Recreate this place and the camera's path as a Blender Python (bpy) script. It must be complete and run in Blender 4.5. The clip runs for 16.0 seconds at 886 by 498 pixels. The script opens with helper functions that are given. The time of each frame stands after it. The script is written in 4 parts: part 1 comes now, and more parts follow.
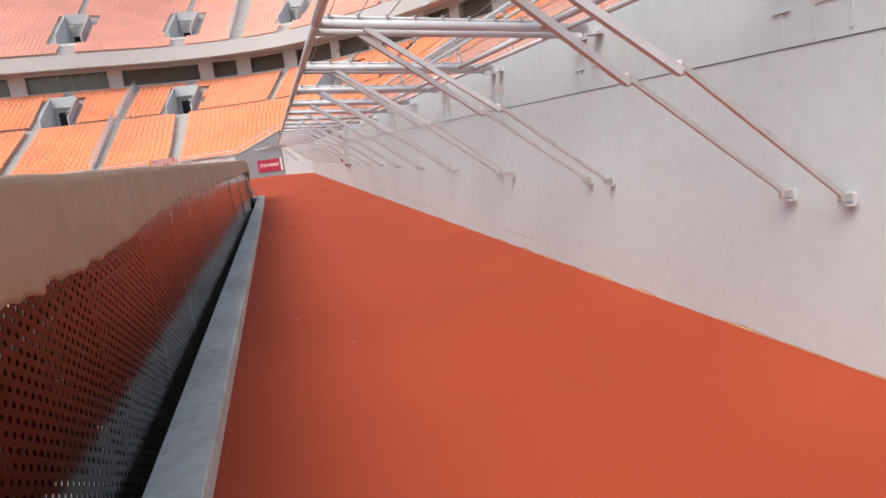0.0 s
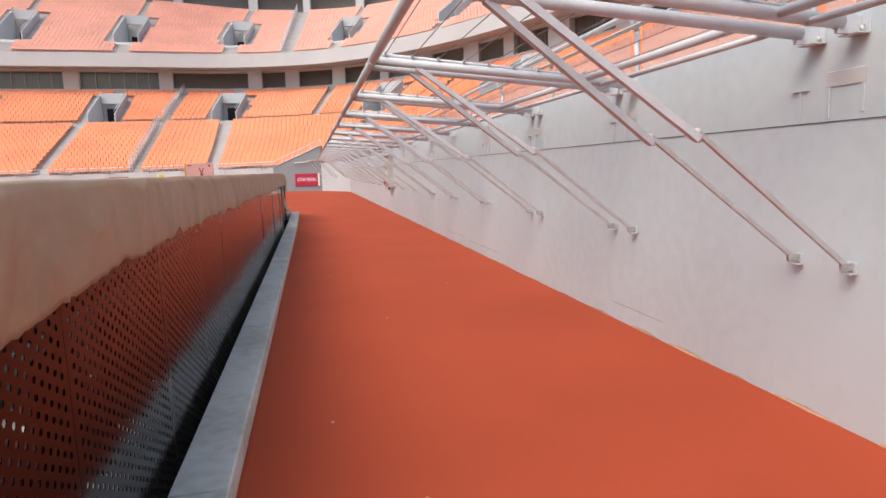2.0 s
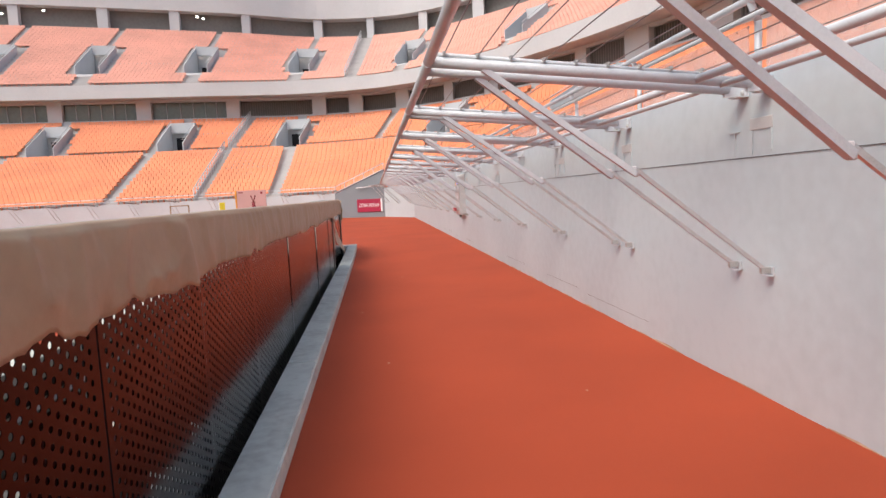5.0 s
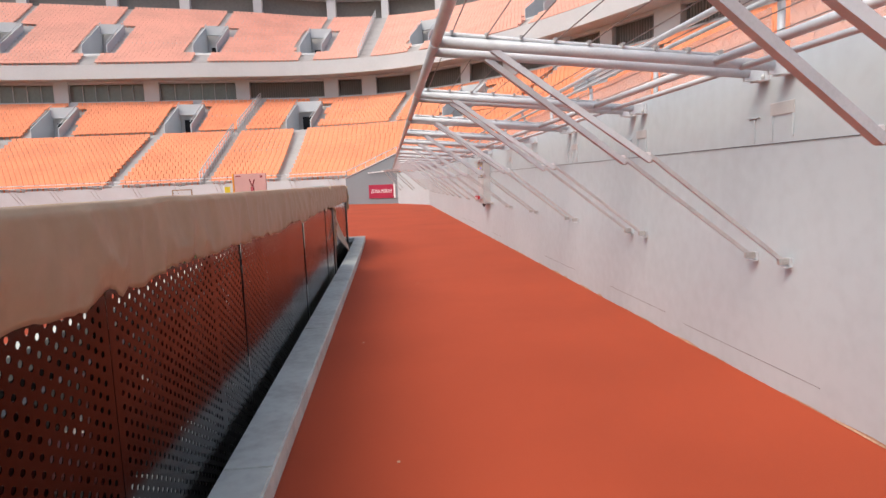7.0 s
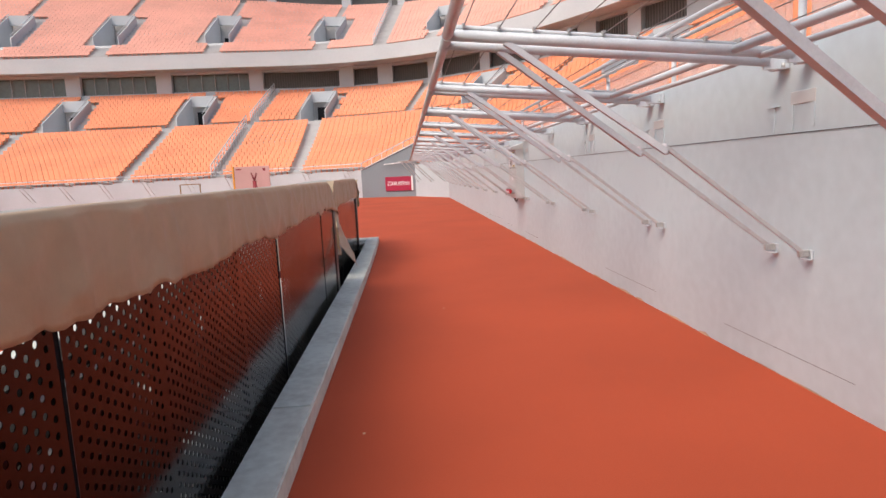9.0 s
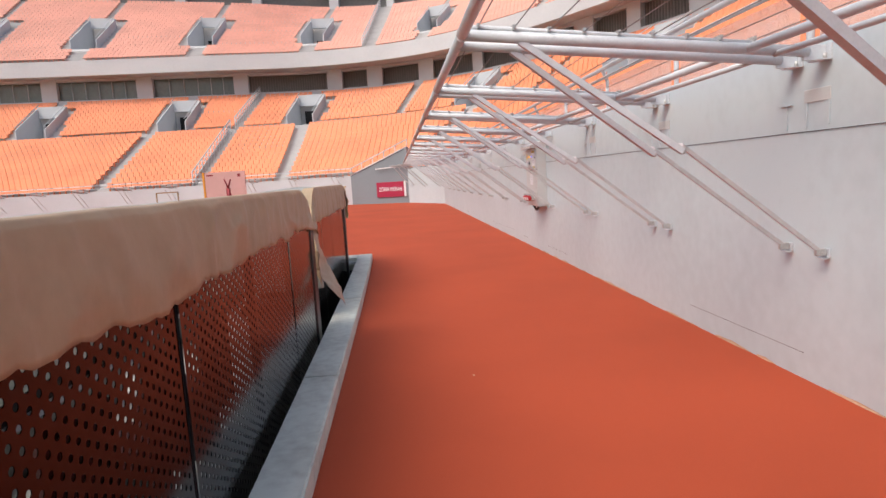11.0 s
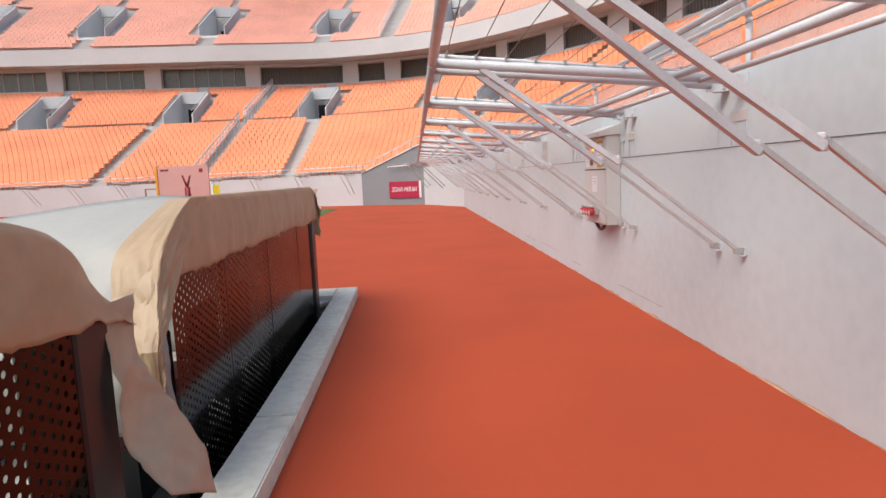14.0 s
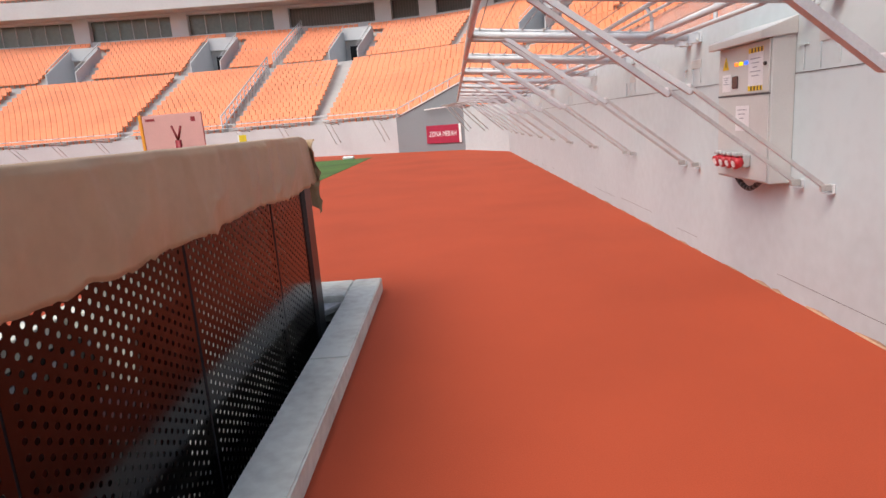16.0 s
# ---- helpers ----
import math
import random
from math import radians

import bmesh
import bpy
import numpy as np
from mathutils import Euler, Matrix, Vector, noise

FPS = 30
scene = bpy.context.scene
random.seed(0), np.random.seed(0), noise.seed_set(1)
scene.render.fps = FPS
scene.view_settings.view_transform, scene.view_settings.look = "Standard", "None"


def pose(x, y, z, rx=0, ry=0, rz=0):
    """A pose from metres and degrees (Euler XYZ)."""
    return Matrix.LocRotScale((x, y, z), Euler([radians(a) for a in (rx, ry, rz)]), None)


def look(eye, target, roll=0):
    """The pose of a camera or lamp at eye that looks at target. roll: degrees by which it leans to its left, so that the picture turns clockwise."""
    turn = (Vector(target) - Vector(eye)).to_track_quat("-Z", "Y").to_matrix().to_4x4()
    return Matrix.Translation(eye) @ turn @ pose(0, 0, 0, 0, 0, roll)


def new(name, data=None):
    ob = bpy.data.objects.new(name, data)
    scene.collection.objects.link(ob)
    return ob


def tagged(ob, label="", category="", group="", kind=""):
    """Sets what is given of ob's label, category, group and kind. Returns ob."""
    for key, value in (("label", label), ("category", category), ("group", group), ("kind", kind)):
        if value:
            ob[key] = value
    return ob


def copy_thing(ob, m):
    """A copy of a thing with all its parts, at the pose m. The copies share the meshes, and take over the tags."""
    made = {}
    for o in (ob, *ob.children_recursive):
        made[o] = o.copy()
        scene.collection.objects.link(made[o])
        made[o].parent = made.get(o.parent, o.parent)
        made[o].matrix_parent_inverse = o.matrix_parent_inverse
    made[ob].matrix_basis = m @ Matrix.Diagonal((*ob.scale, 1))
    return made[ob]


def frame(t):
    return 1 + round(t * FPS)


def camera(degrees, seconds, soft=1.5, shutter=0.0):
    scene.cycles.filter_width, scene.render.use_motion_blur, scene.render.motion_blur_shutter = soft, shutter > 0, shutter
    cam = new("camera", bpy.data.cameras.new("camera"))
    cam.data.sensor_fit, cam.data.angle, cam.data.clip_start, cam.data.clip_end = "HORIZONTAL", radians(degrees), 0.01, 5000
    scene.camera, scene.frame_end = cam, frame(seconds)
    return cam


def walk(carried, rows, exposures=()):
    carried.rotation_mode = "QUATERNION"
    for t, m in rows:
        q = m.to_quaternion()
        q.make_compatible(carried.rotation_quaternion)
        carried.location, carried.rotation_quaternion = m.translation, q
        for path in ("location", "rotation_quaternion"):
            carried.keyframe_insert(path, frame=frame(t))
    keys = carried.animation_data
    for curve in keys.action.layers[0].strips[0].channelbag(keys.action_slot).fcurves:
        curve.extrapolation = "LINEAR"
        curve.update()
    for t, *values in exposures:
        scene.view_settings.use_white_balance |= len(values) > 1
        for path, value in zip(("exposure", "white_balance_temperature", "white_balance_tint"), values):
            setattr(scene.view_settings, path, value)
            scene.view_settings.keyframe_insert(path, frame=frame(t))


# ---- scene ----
cam = camera(72.8, 16.0)
PATH = [
    (0, (-0.011, -4.644, 1.482), (0.478, -2.74, 1.116), -7.3),
    (0.5, (-0.051, -4.192, 1.479), (0.398, -2.282, 1.092), -4.2),
    (1, (-0.097, -3.681, 1.529), (0.319, -1.759, 1.166), -3.5),
    (1.5, (-0.144, -3.174, 1.538), (0.262, -1.242, 1.219), -2.3),
    (2, (-0.093, -2.69, 1.53), (0.323, -0.752, 1.262), -1.9),
    (2.5, (-0.069, -2.197, 1.563), (0.312, -0.249, 1.317), -1.8),
    (3, (-0.027, -1.655, 1.582), (0.37, 0.292, 1.349), -2.4),
    (3.5, (0.068, -1.087, 1.571), (0.459, 0.863, 1.359), -1.8),
    (4, (0.08, -0.501, 1.577), (0.431, 1.458, 1.38), -2.3),
    (4.5, (0.06, 0.07, 1.586), (0.355, 2.036, 1.376), -3.4),
    (4.7, (0.058, 0.29, 1.579), (0.306, 2.266, 1.393), -3.4),
    (6.8, (0.115, 2.78, 1.537), (0.274, 4.763, 1.334), -1.9),
    (7, (0.118, 2.985, 1.554), (0.289, 4.965, 1.327), -2.3),
    (7.5, (0.187, 3.577, 1.538), (0.313, 5.561, 1.314), -2.4),
    (8, (0.187, 4.167, 1.564), (0.25, 6.154, 1.339), -3.4),
    (8.2, (0.191, 4.395, 1.575), (0.281, 6.378, 1.332), -3.5),
    (10.3, (0.051, 6.766, 1.568), (0.164, 8.746, 1.311), -2.7),
    (10.5, (0.045, 7.042, 1.547), (0.148, 9.027, 1.324), -2.7),
    (11, (-0.004, 7.557, 1.564), (0.136, 9.537, 1.325), -3.5),
    (11.5, (0.115, 8.2, 1.552), (0.251, 10.18, 1.308), -3.3),
    (12, (0.164, 8.774, 1.512), (0.342, 10.748, 1.243), -3.0),
    (12.5, (0.245, 9.424, 1.522), (0.454, 11.395, 1.256), -2.9),
    (13, (0.292, 10.063, 1.565), (0.416, 12.038, 1.276), -3.5),
    (13.5, (0.252, 10.663, 1.586), (0.384, 12.638, 1.297), -3.1),
    (14, (0.286, 11.31, 1.579), (0.367, 13.295, 1.341), -2.5),
    (14.5, (0.293, 11.947, 1.589), (0.288, 13.933, 1.351), -2.8),
    (15, (0.315, 12.616, 1.558), (0.278, 14.598, 1.289), -2.8),
    (15.5, (0.323, 13.265, 1.569), (0.23, 15.237, 1.247), -3.1),
    (16, (0.223, 13.866, 1.555), (0.159, 15.822, 1.144), -4.4),
]
walk(cam, [(t, look(eye, target, roll)) for t, eye, target, roll in PATH])

# ---- world, sun, exposure ----
world = bpy.data.worlds.new("world")
scene.world = world
world.use_nodes = True
wn = world.node_tree.nodes
sky = wn.new("ShaderNodeTexSky")
sky.sky_type, sky.sun_disc = "NISHITA", False
sky.sun_elevation, sky.sun_rotation = radians(53), radians(230)
sky.air_density, sky.dust_density = 1.0, 4.0
world.node_tree.links.new(sky.outputs[0], wn["Background"].inputs[0])
wn["Background"].inputs[1].default_value = 0.15
sun = new("sun", bpy.data.lights.new("sun", "SUN"))
sun.data.energy, sun.data.angle, sun.data.color = 1.5, radians(40), (1.0, 0.95, 0.88)
sun.matrix_world = look((-60, -50, 105), (0, 0, 0))
scene.view_settings.exposure = 0.30


# ---- materials ----
def mat(name, col, rough=0.6, metal=0.0, var=0.12, scale=3.0, fine=60.0, bump=0.15, dist=0.01, stain=None, coat=0.0, spec=0.5):
    m = bpy.data.materials.new(name)
    m.use_nodes = True
    n, l = m.node_tree.nodes, m.node_tree.links
    b = n["Principled BSDF"]
    b.inputs["Roughness"].default_value, b.inputs["Metallic"].default_value = rough, metal
    b.inputs["Coat Weight"].default_value = coat
    b.inputs["Specular IOR Level"].default_value = spec
    tc = n.new("ShaderNodeTexCoord")
    big, small = n.new("ShaderNodeTexNoise"), n.new("ShaderNodeTexNoise")
    big.inputs["Scale"].default_value, big.inputs["Detail"].default_value = scale, 6
    small.inputs["Scale"].default_value, small.inputs["Detail"].default_value = fine, 4
    for t in (big, small):
        l.new(tc.outputs["Object"], t.inputs["Vector"])
    add = n.new("ShaderNodeMath")
    add.operation = "MULTIPLY_ADD"
    add.inputs[1].default_value = 0.6
    l.new(big.outputs[0], add.inputs[0])
    sm = n.new("ShaderNodeMath")
    sm.operation = "MULTIPLY"
    sm.inputs[1].default_value = 0.4
    l.new(small.outputs[0], sm.inputs[0])
    l.new(sm.outputs[0], add.inputs[2])
    ramp = n.new("ShaderNodeValToRGB")
    e = ramp.color_ramp.elements
    lo, hi = (stain or tuple(c * (1 - var) for c in col)), tuple(min(1, c * (1 + var * 0.6)) for c in col)
    e[0].position, e[1].position = 0.34, 0.58
    e[0].color, e[1].color = (*lo, 1), (*hi, 1)
    l.new(add.outputs[0], ramp.inputs[0])
    l.new(ramp.outputs[0], b.inputs["Base Color"])
    if bump:
        bp = n.new("ShaderNodeBump")
        bp.inputs["Strength"].default_value, bp.inputs["Distance"].default_value = bump, dist
        l.new(add.outputs[0], bp.inputs["Height"])
        l.new(bp.outputs[0], b.inputs["Normal"])
    return m


def glow(name, col, strength):
    m = bpy.data.materials.new(name)
    m.use_nodes = True
    b = m.node_tree.nodes["Principled BSDF"]
    b.inputs["Base Color"].default_value = (*col, 1)
    b.inputs["Emission Color"].default_value = (*col, 1)
    b.inputs["Emission Strength"].default_value = strength
    return m


M_TRACK = mat("track_coating", (0.415, 0.069, 0.027), 0.8, var=0.12, scale=0.5, fine=140, bump=0.3, spec=0.25)
M_WALL = mat("wall_paint", (0.545, 0.61, 0.63), 0.55, var=0.07, scale=0.6, fine=9, bump=0.06)
M_WALL_FAR = mat("far_wall_paint", (0.54, 0.56, 0.575), 0.6, var=0.05, scale=0.5, fine=10)
M_RAMP = mat("ramp_wall_shaded", (0.22, 0.24, 0.26), 0.6, var=0.05, scale=0.5, fine=10)
M_CONC = mat("stand_concrete", (0.50, 0.49, 0.48), 0.8, var=0.12, scale=0.6, fine=12)
M_KERB = mat("kerb_concrete", (0.66, 0.68, 0.61), 0.85, scale=1.8, fine=14, bump=0.3, stain=(0.50, 0.50, 0.44))
M_FASCIA = mat("fascia_paint", (0.56, 0.57, 0.575), 0.6, var=0.05, scale=0.3, fine=5)
M_STEEL = mat("painted_steel", (0.58, 0.60, 0.62), 0.38, var=0.10, scale=6, fine=80, bump=0.05)
M_ZINC = mat("zinc_steel", (0.5, 0.49, 0.47), 0.4, 0.5, var=0.2, scale=20, fine=120, bump=0.05)
M_STAINLESS = mat("brushed_steel_tube", (0.60, 0.59, 0.58), 0.32, 0.6, var=0.12, scale=8, fine=90, bump=0.04)
M_WIRE = mat("steel_wire", (0.25, 0.23, 0.22), 0.4, 0.6, bump=0)
# far haze is mixed into both seat oranges, more of it in the upper tier
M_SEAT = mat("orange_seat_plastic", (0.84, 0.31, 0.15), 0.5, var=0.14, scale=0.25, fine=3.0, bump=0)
M_SEAT_UP = mat("upper_seat_plastic_hazed", (0.78, 0.40, 0.31), 0.55, var=0.12, scale=0.25, fine=3.0, bump=0)
# near-black for the painted shade in stand doorways, and for the panel ribs
M_DARK = mat("door_shade_and_rib_black", (0.02, 0.02, 0.022), 0.9, bump=0, spec=0.05)
M_JOINT = mat("joint_filler", (0.12, 0.11, 0.11), 0.8, bump=0)
M_EDGE = mat("pale_coating_edge", (0.50, 0.30, 0.20), 0.8, var=0.3)
M_PERF = mat("black_perforated_steel", (0.034, 0.027, 0.026), 0.13, 0.9, var=0.2, scale=2, fine=20, bump=0.01)
M_BLACK = mat("black_steel", (0.015, 0.015, 0.016), 0.35, bump=0.05)
M_PIT = mat("pit_concrete_shaded", (0.05, 0.05, 0.05), 0.85, var=0.4)
M_PAPER = mat("brown_sheeting", (0.42, 0.305, 0.185), 0.45, var=0.06, scale=5, fine=22, bump=0.35, dist=0.012)
M_WHITE = mat("white_sheeting", (0.38, 0.385, 0.355), 0.5, var=0.05, scale=4, fine=18, bump=0.2)
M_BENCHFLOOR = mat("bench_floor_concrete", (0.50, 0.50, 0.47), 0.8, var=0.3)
M_PAPER_THIN = mat("pale_brown_sheeting", (0.46, 0.385, 0.275), 0.5, var=0.08, scale=5, fine=16, bump=0.3, dist=0.012)
M_GRASS = mat("pitch_grass", (0.055, 0.13, 0.02), 0.8, var=0.4, scale=0.4, fine=60, bump=0.6)
M_LINE = mat("white_line_paint", (0.75, 0.75, 0.72), 0.7)
M_RED = mat("crimson_sign", (0.36, 0.012, 0.05), 0.5, bump=0)
M_SIGNW = mat("sign_white", (0.8, 0.78, 0.78), 0.5, bump=0)
M_PINK = mat("pink_board", (0.62, 0.32, 0.30), 0.5, var=0.06, bump=0)
M_YEL = mat("yellow_plastic", (0.8, 0.55, 0.02), 0.5, bump=0)
M_BOXW = mat("cabinet_paint", (0.55, 0.55, 0.54), 0.4, var=0.04, scale=4, bump=0.05)
M_LABEL = mat("white_label", (0.75, 0.74, 0.76), 0.5, bump=0)
M_INK = mat("label_ink", (0.25, 0.25, 0.3), 0.6, bump=0)
M_PLUG = mat("red_socket_plastic", (0.45, 0.02, 0.03), 0.35, bump=0)
M_GREYP = mat("grey_plastic", (0.4, 0.4, 0.4), 0.4, bump=0)
M_GLASSD = mat("dark_glazing", (0.17, 0.19, 0.17), 0.15, bump=0)
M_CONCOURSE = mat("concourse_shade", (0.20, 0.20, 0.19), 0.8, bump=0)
M_HAZE = mat("hazy_glass", (0.7, 0.7, 0.7), 0.2, bump=0)
M_HAZE.node_tree.nodes["Principled BSDF"].inputs["Alpha"].default_value = 0.3
M_LOUVRE = mat("louvre_slat", (0.26, 0.25, 0.24), 0.6, bump=0)
M_DKRED = mat("dark_red_upholstery", (0.10, 0.008, 0.008), 0.5, var=0.2, bump=0.1)
M_METER = mat("meter_face", (0.06, 0.03, 0.03), 0.2, bump=0)
M_LORANGE = mat("orange_trim", (0.8, 0.3, 0.02), 0.5, bump=0)
M_MOTIF = mat("dark_red_print", (0.25, 0.01, 0.02), 0.5, bump=0)
M_WOOD = mat("brown_wood", (0.30, 0.17, 0.08), 0.6, var=0.3)
M_LAMP = glow("lamp_white", (1.0, 0.95, 0.8), 12.0)
M_LAMPR = glow("lamp_orange", (1.0, 0.22, 0.02), 1.0)
M_LAMPY = glow("lamp_yellow", (1.0, 0.62, 0.0), 1.0)
M_LAMPB = glow("lamp_blue", (0.05, 0.15, 1.0), 1.0)


# ---- mesh helpers ----
def part(name, bm, material, parent=None, label="", smooth=False):
    me = bpy.data.meshes.new(name)
    bm.to_mesh(me)
    bm.free()
    me.materials.append(material)
    if smooth:
        for p in me.polygons:
            p.use_smooth = True
    ob = new(name, me)
    if parent is not None:
        ob.parent = parent
    if label:
        ob["label"] = label
    return ob


def box(bm, x0, x1, y0, y1, z0, z1, bev=0.0):
    r = bmesh.ops.create_cube(bm, size=1)
    vs = r["verts"]
    for v in vs:
        v.co = Vector(((x0 + x1) / 2 + v.co.x * (x1 - x0), (y0 + y1) / 2 + v.co.y * (y1 - y0), (z0 + z1) / 2 + v.co.z * (z1 - z0)))
    if bev:
        bmesh.ops.bevel(bm, geom=list({e for v in vs for e in v.link_edges}), offset=bev, segments=1, affect="EDGES")


def tube(bm, a, b, r, seg=10, square=False):
    a, b = Vector(a), Vector(b)
    d = (b - a).normalized()
    up = Vector((0, 0, 1)) if abs(d.z) < 0.95 else Vector((0, 1, 0))
    s = d.cross(up).normalized()
    u = s.cross(d)
    if square:
        seg = 4
    rings = []
    for c in (a, b):
        rings.append([bm.verts.new(c + r * (1.414 if square else 1) * (math.cos(k) * s + math.sin(k) * u))
                      for k in [(i + (0.5 if square else 0)) * 2 * math.pi / seg for i in range(seg)]])
    for i in range(seg):
        j = (i + 1) % seg
        f = bm.faces.new((rings[0][i], rings[0][j], rings[1][j], rings[1][i]))
        f.smooth = not square
    bm.faces.new(rings[0][::-1])
    bm.faces.new(rings[1])


def bmbox(*a, bev=0.0):
    bm = bmesh.new()
    box(bm, *a, bev=bev)
    return bm


def bmtube(*a, **k):
    bm = bmesh.new()
    tube(bm, *a, **k)
    return bm


def empty(name, loc=(0, 0, 0)):
    e = new(name)
    e.location = loc
    e.empty_display_size = 0.2
    return e


def mesh_of(name, verts, faces, material):
    me = bpy.data.meshes.new(name)
    me.from_pydata([tuple(v) for v in verts], [], faces)
    me.materials.append(material)
    me.update()
    return new(name, me)


# ---- plan of the bowl ----
WALL = 2.76
WTOP = 2.28
BASE_PTS = [(2.76, -30), (2.76, -10), (2.76, 10), (2.76, 30), (2.76, 42.5), (0.8, 47.2), (-3.1, 49.8), (-10, 53.5), (-21, 57), (-42, 59.5), (-63, 57), (-80, 50), (-87, 38), (-88, 10), (-88, -30)]
FAS_PTS = [(29.3, -34), (29.3, -11.6), (28.7, 10.8), (26, 33.2), (20.9, 50.4), (13.2, 64.4), (3.5, 74), (-7.9, 77.9), (-21.3, 77.5), (-42.8, 76.4), (-64, 73), (-88, 64), (-105, 45), (-110, 10), (-110, -30)]


def dense(pts, linear=(), per=24):
    out = []
    for i in range(len(pts) - 1):
        p0, p1, p2, p3 = (Vector(pts[max(0, min(len(pts) - 1, k))]) for k in (i - 1, i, i + 1, i + 2))
        for j in range(per):
            t = j / per
            if i in linear:
                out.append(p1.lerp(p2, t))
            else:
                out.append(0.5 * ((2 * p1) + (p2 - p0) * t + (2 * p0 - 5 * p1 + 4 * p2 - p3) * t * t + (3 * p1 - p0 - 3 * p2 + p3) * t ** 3))
    out.append(Vector(pts[-1]))
    return out


PER = 24
BASE = dense(BASE_PTS, (0, 1, 2, 3, 4, 5))
FAS = dense(FAS_PTS)
NU = len(BASE) - 1


def plan(u, f):
    """The place in plan at u along the bowl (in control points) and f across it: 0 the pitch wall, 1 the fascia."""
    k = max(0.0, min(NU - 1e-6, u * PER))
    i = int(k)
    t = k - i
    b = BASE[i].lerp(BASE[i + 1], t)
    a = FAS[i].lerp(FAS[i + 1], t)
    return b + (a - b) * f


# tiers: f0, f1, z0, z1, rows
TIERS = ((0.02, 0.62, 1.9, 7.2, 14), (0.68, 1.10, 7.6, 11.9, 10), (1.04, 2.0, 16.4, 27.4, 21))
U0, U1 = 0.6, 11.6


def strip(name, f0, z0, f1, z1, ua=U0, ub=U1, step=0.125, material=None):
    verts, faces = [], []
    n = int((ub - ua) / step)
    for i in range(n + 1):
        u = ua + (ub - ua) * i / n
        a, b = plan(u, f0), plan(u, f1)
        verts += [(a.x, a.y, z0), (b.x, b.y, z1)]
    faces = [(2 * i, 2 * i + 1, 2 * i + 3, 2 * i + 2) for i in range(n)]
    return mesh_of(name, verts, faces, material)


def section(name, prof, material, ua=U0, ub=U1, step=0.125, closed=True):
    verts, faces = [], []
    n, k = int((ub - ua) / step), len(prof)
    for i in range(n + 1):
        u = ua + (ub - ua) * i / n
        for f, z in prof:
            p = plan(u, f)
            verts.append((p.x, p.y, z))
    m = k if closed else k - 1
    for i in range(n):
        for j in range(m):
            a, b = i * k + j, i * k + (j + 1) % k
            faces.append((a, b, b + k, a + k))
    if closed:
        faces += [tuple(range(k))[::-1], tuple(range(n * k, n * k + k))]
    return mesh_of(name, verts, faces, material)


# ---- ground ----
PX0, PX1, PY0, PY1 = -3.6, -0.76, -12.0, 19.0
bm = bmesh.new()
for x0, x1, y0, y1 in ((-900, PX0, -900, 900), (PX1, 900, -900, 900), (PX0, PX1, -900, PY0), (PX0, PX1, PY1, 900)):
    bm.faces.new([bm.verts.new(p) for p in ((x0, y0, 0), (x1, y0, 0), (x1, y1, 0), (x0, y1, 0))])
tagged(part("ground", bm, M_TRACK), "orange red rubber coating laid over the running strip", "ground", kind="structure")
tagged(part("pitch", bmbox(-84, -4.25, -50, 46.3, -0.05, 0.012), M_GRASS), "short mown green football pitch grass", "grass", kind="structure")
# pit concrete coloured near-black for the shade under the benches
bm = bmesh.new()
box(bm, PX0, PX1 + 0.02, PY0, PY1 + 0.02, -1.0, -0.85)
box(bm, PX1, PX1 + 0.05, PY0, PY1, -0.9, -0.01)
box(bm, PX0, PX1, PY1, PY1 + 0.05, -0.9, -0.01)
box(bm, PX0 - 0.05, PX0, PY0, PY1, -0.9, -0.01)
tagged(part("dugout_pit", bm, M_PIT), "concrete pit under the team benches, shade put into its near-black", "pit", kind="structure")


def prism(pts, z0, z1):
    """A plate with the outline pts between two heights."""
    bm = bmesh.new()
    lo = [bm.verts.new((x, y, z0)) for x, y in pts]
    hi = [bm.verts.new((x, y, z1)) for x, y in pts]
    bm.faces.new(lo[::-1])
    bm.faces.new(hi)
    for k in range(len(pts)):
        n = (k + 1) % len(pts)
        bm.faces.new((lo[k], lo[n], hi[n], hi[k]))
    bmesh.ops.bevel(bm, geom=[e for e in bm.edges if abs(e.verts[0].co.z - z1) < 1e-5 and abs(e.verts[1].co.z - z1) < 1e-5], offset=0.01, segments=2, affect="EDGES")
    return bm


kerb_ys = [PY0, -6.0, -3.0, 0.0, 3.0, 6.0, 9.0, 12.0, 15.0, 17.5, 19.51]
kx = lambda y: -0.535 - max(0.0, y - 16) * 0.012
for a, b in zip(kerb_ys, kerb_ys[1:]):
    g = 0.0 if b > 19 else 0.004
    tagged(part("kerb", prism([(kx(a), a), (kx(b), b - g), (kx(b) - 0.265, b - g), (kx(a) - 0.265, a)], -0.1, 0.13), M_KERB), "weathered grey concrete kerb with chipped edges round the bench pit", "kerb", "kerb stones round the pit", "structure")
tagged(part("kerb", prism([(PX0, 18.96), (kx(18.96) - 0.268, 18.96), (kx(19.51) - 0.268, 19.51), (PX0, 19.51)], -0.1, 0.128), M_KERB), "weathered grey concrete kerb with chipped edges round the bench pit", "kerb", "kerb stones round the pit", "structure")
tagged(part("kerb_front", bmbox(PX0 - 0.12, PX0 + 0.22, PY0, 18.96, -0.1, 0.126, bev=0.01), M_KERB), "pale concrete kerb on the pitch side of the bench pit", "kerb", kind="structure")
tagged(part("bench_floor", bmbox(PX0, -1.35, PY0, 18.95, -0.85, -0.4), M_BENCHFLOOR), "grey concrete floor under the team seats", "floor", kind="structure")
tagged(part("pit_cover", prism([(-1.7, 18.72), (-0.98, 18.68), (-0.85, 18.95), (-1.7, 18.95)], 0.03, 0.075), M_ZINC), "grey galvanised cover plate at the end of the bench pit", "cover plate")

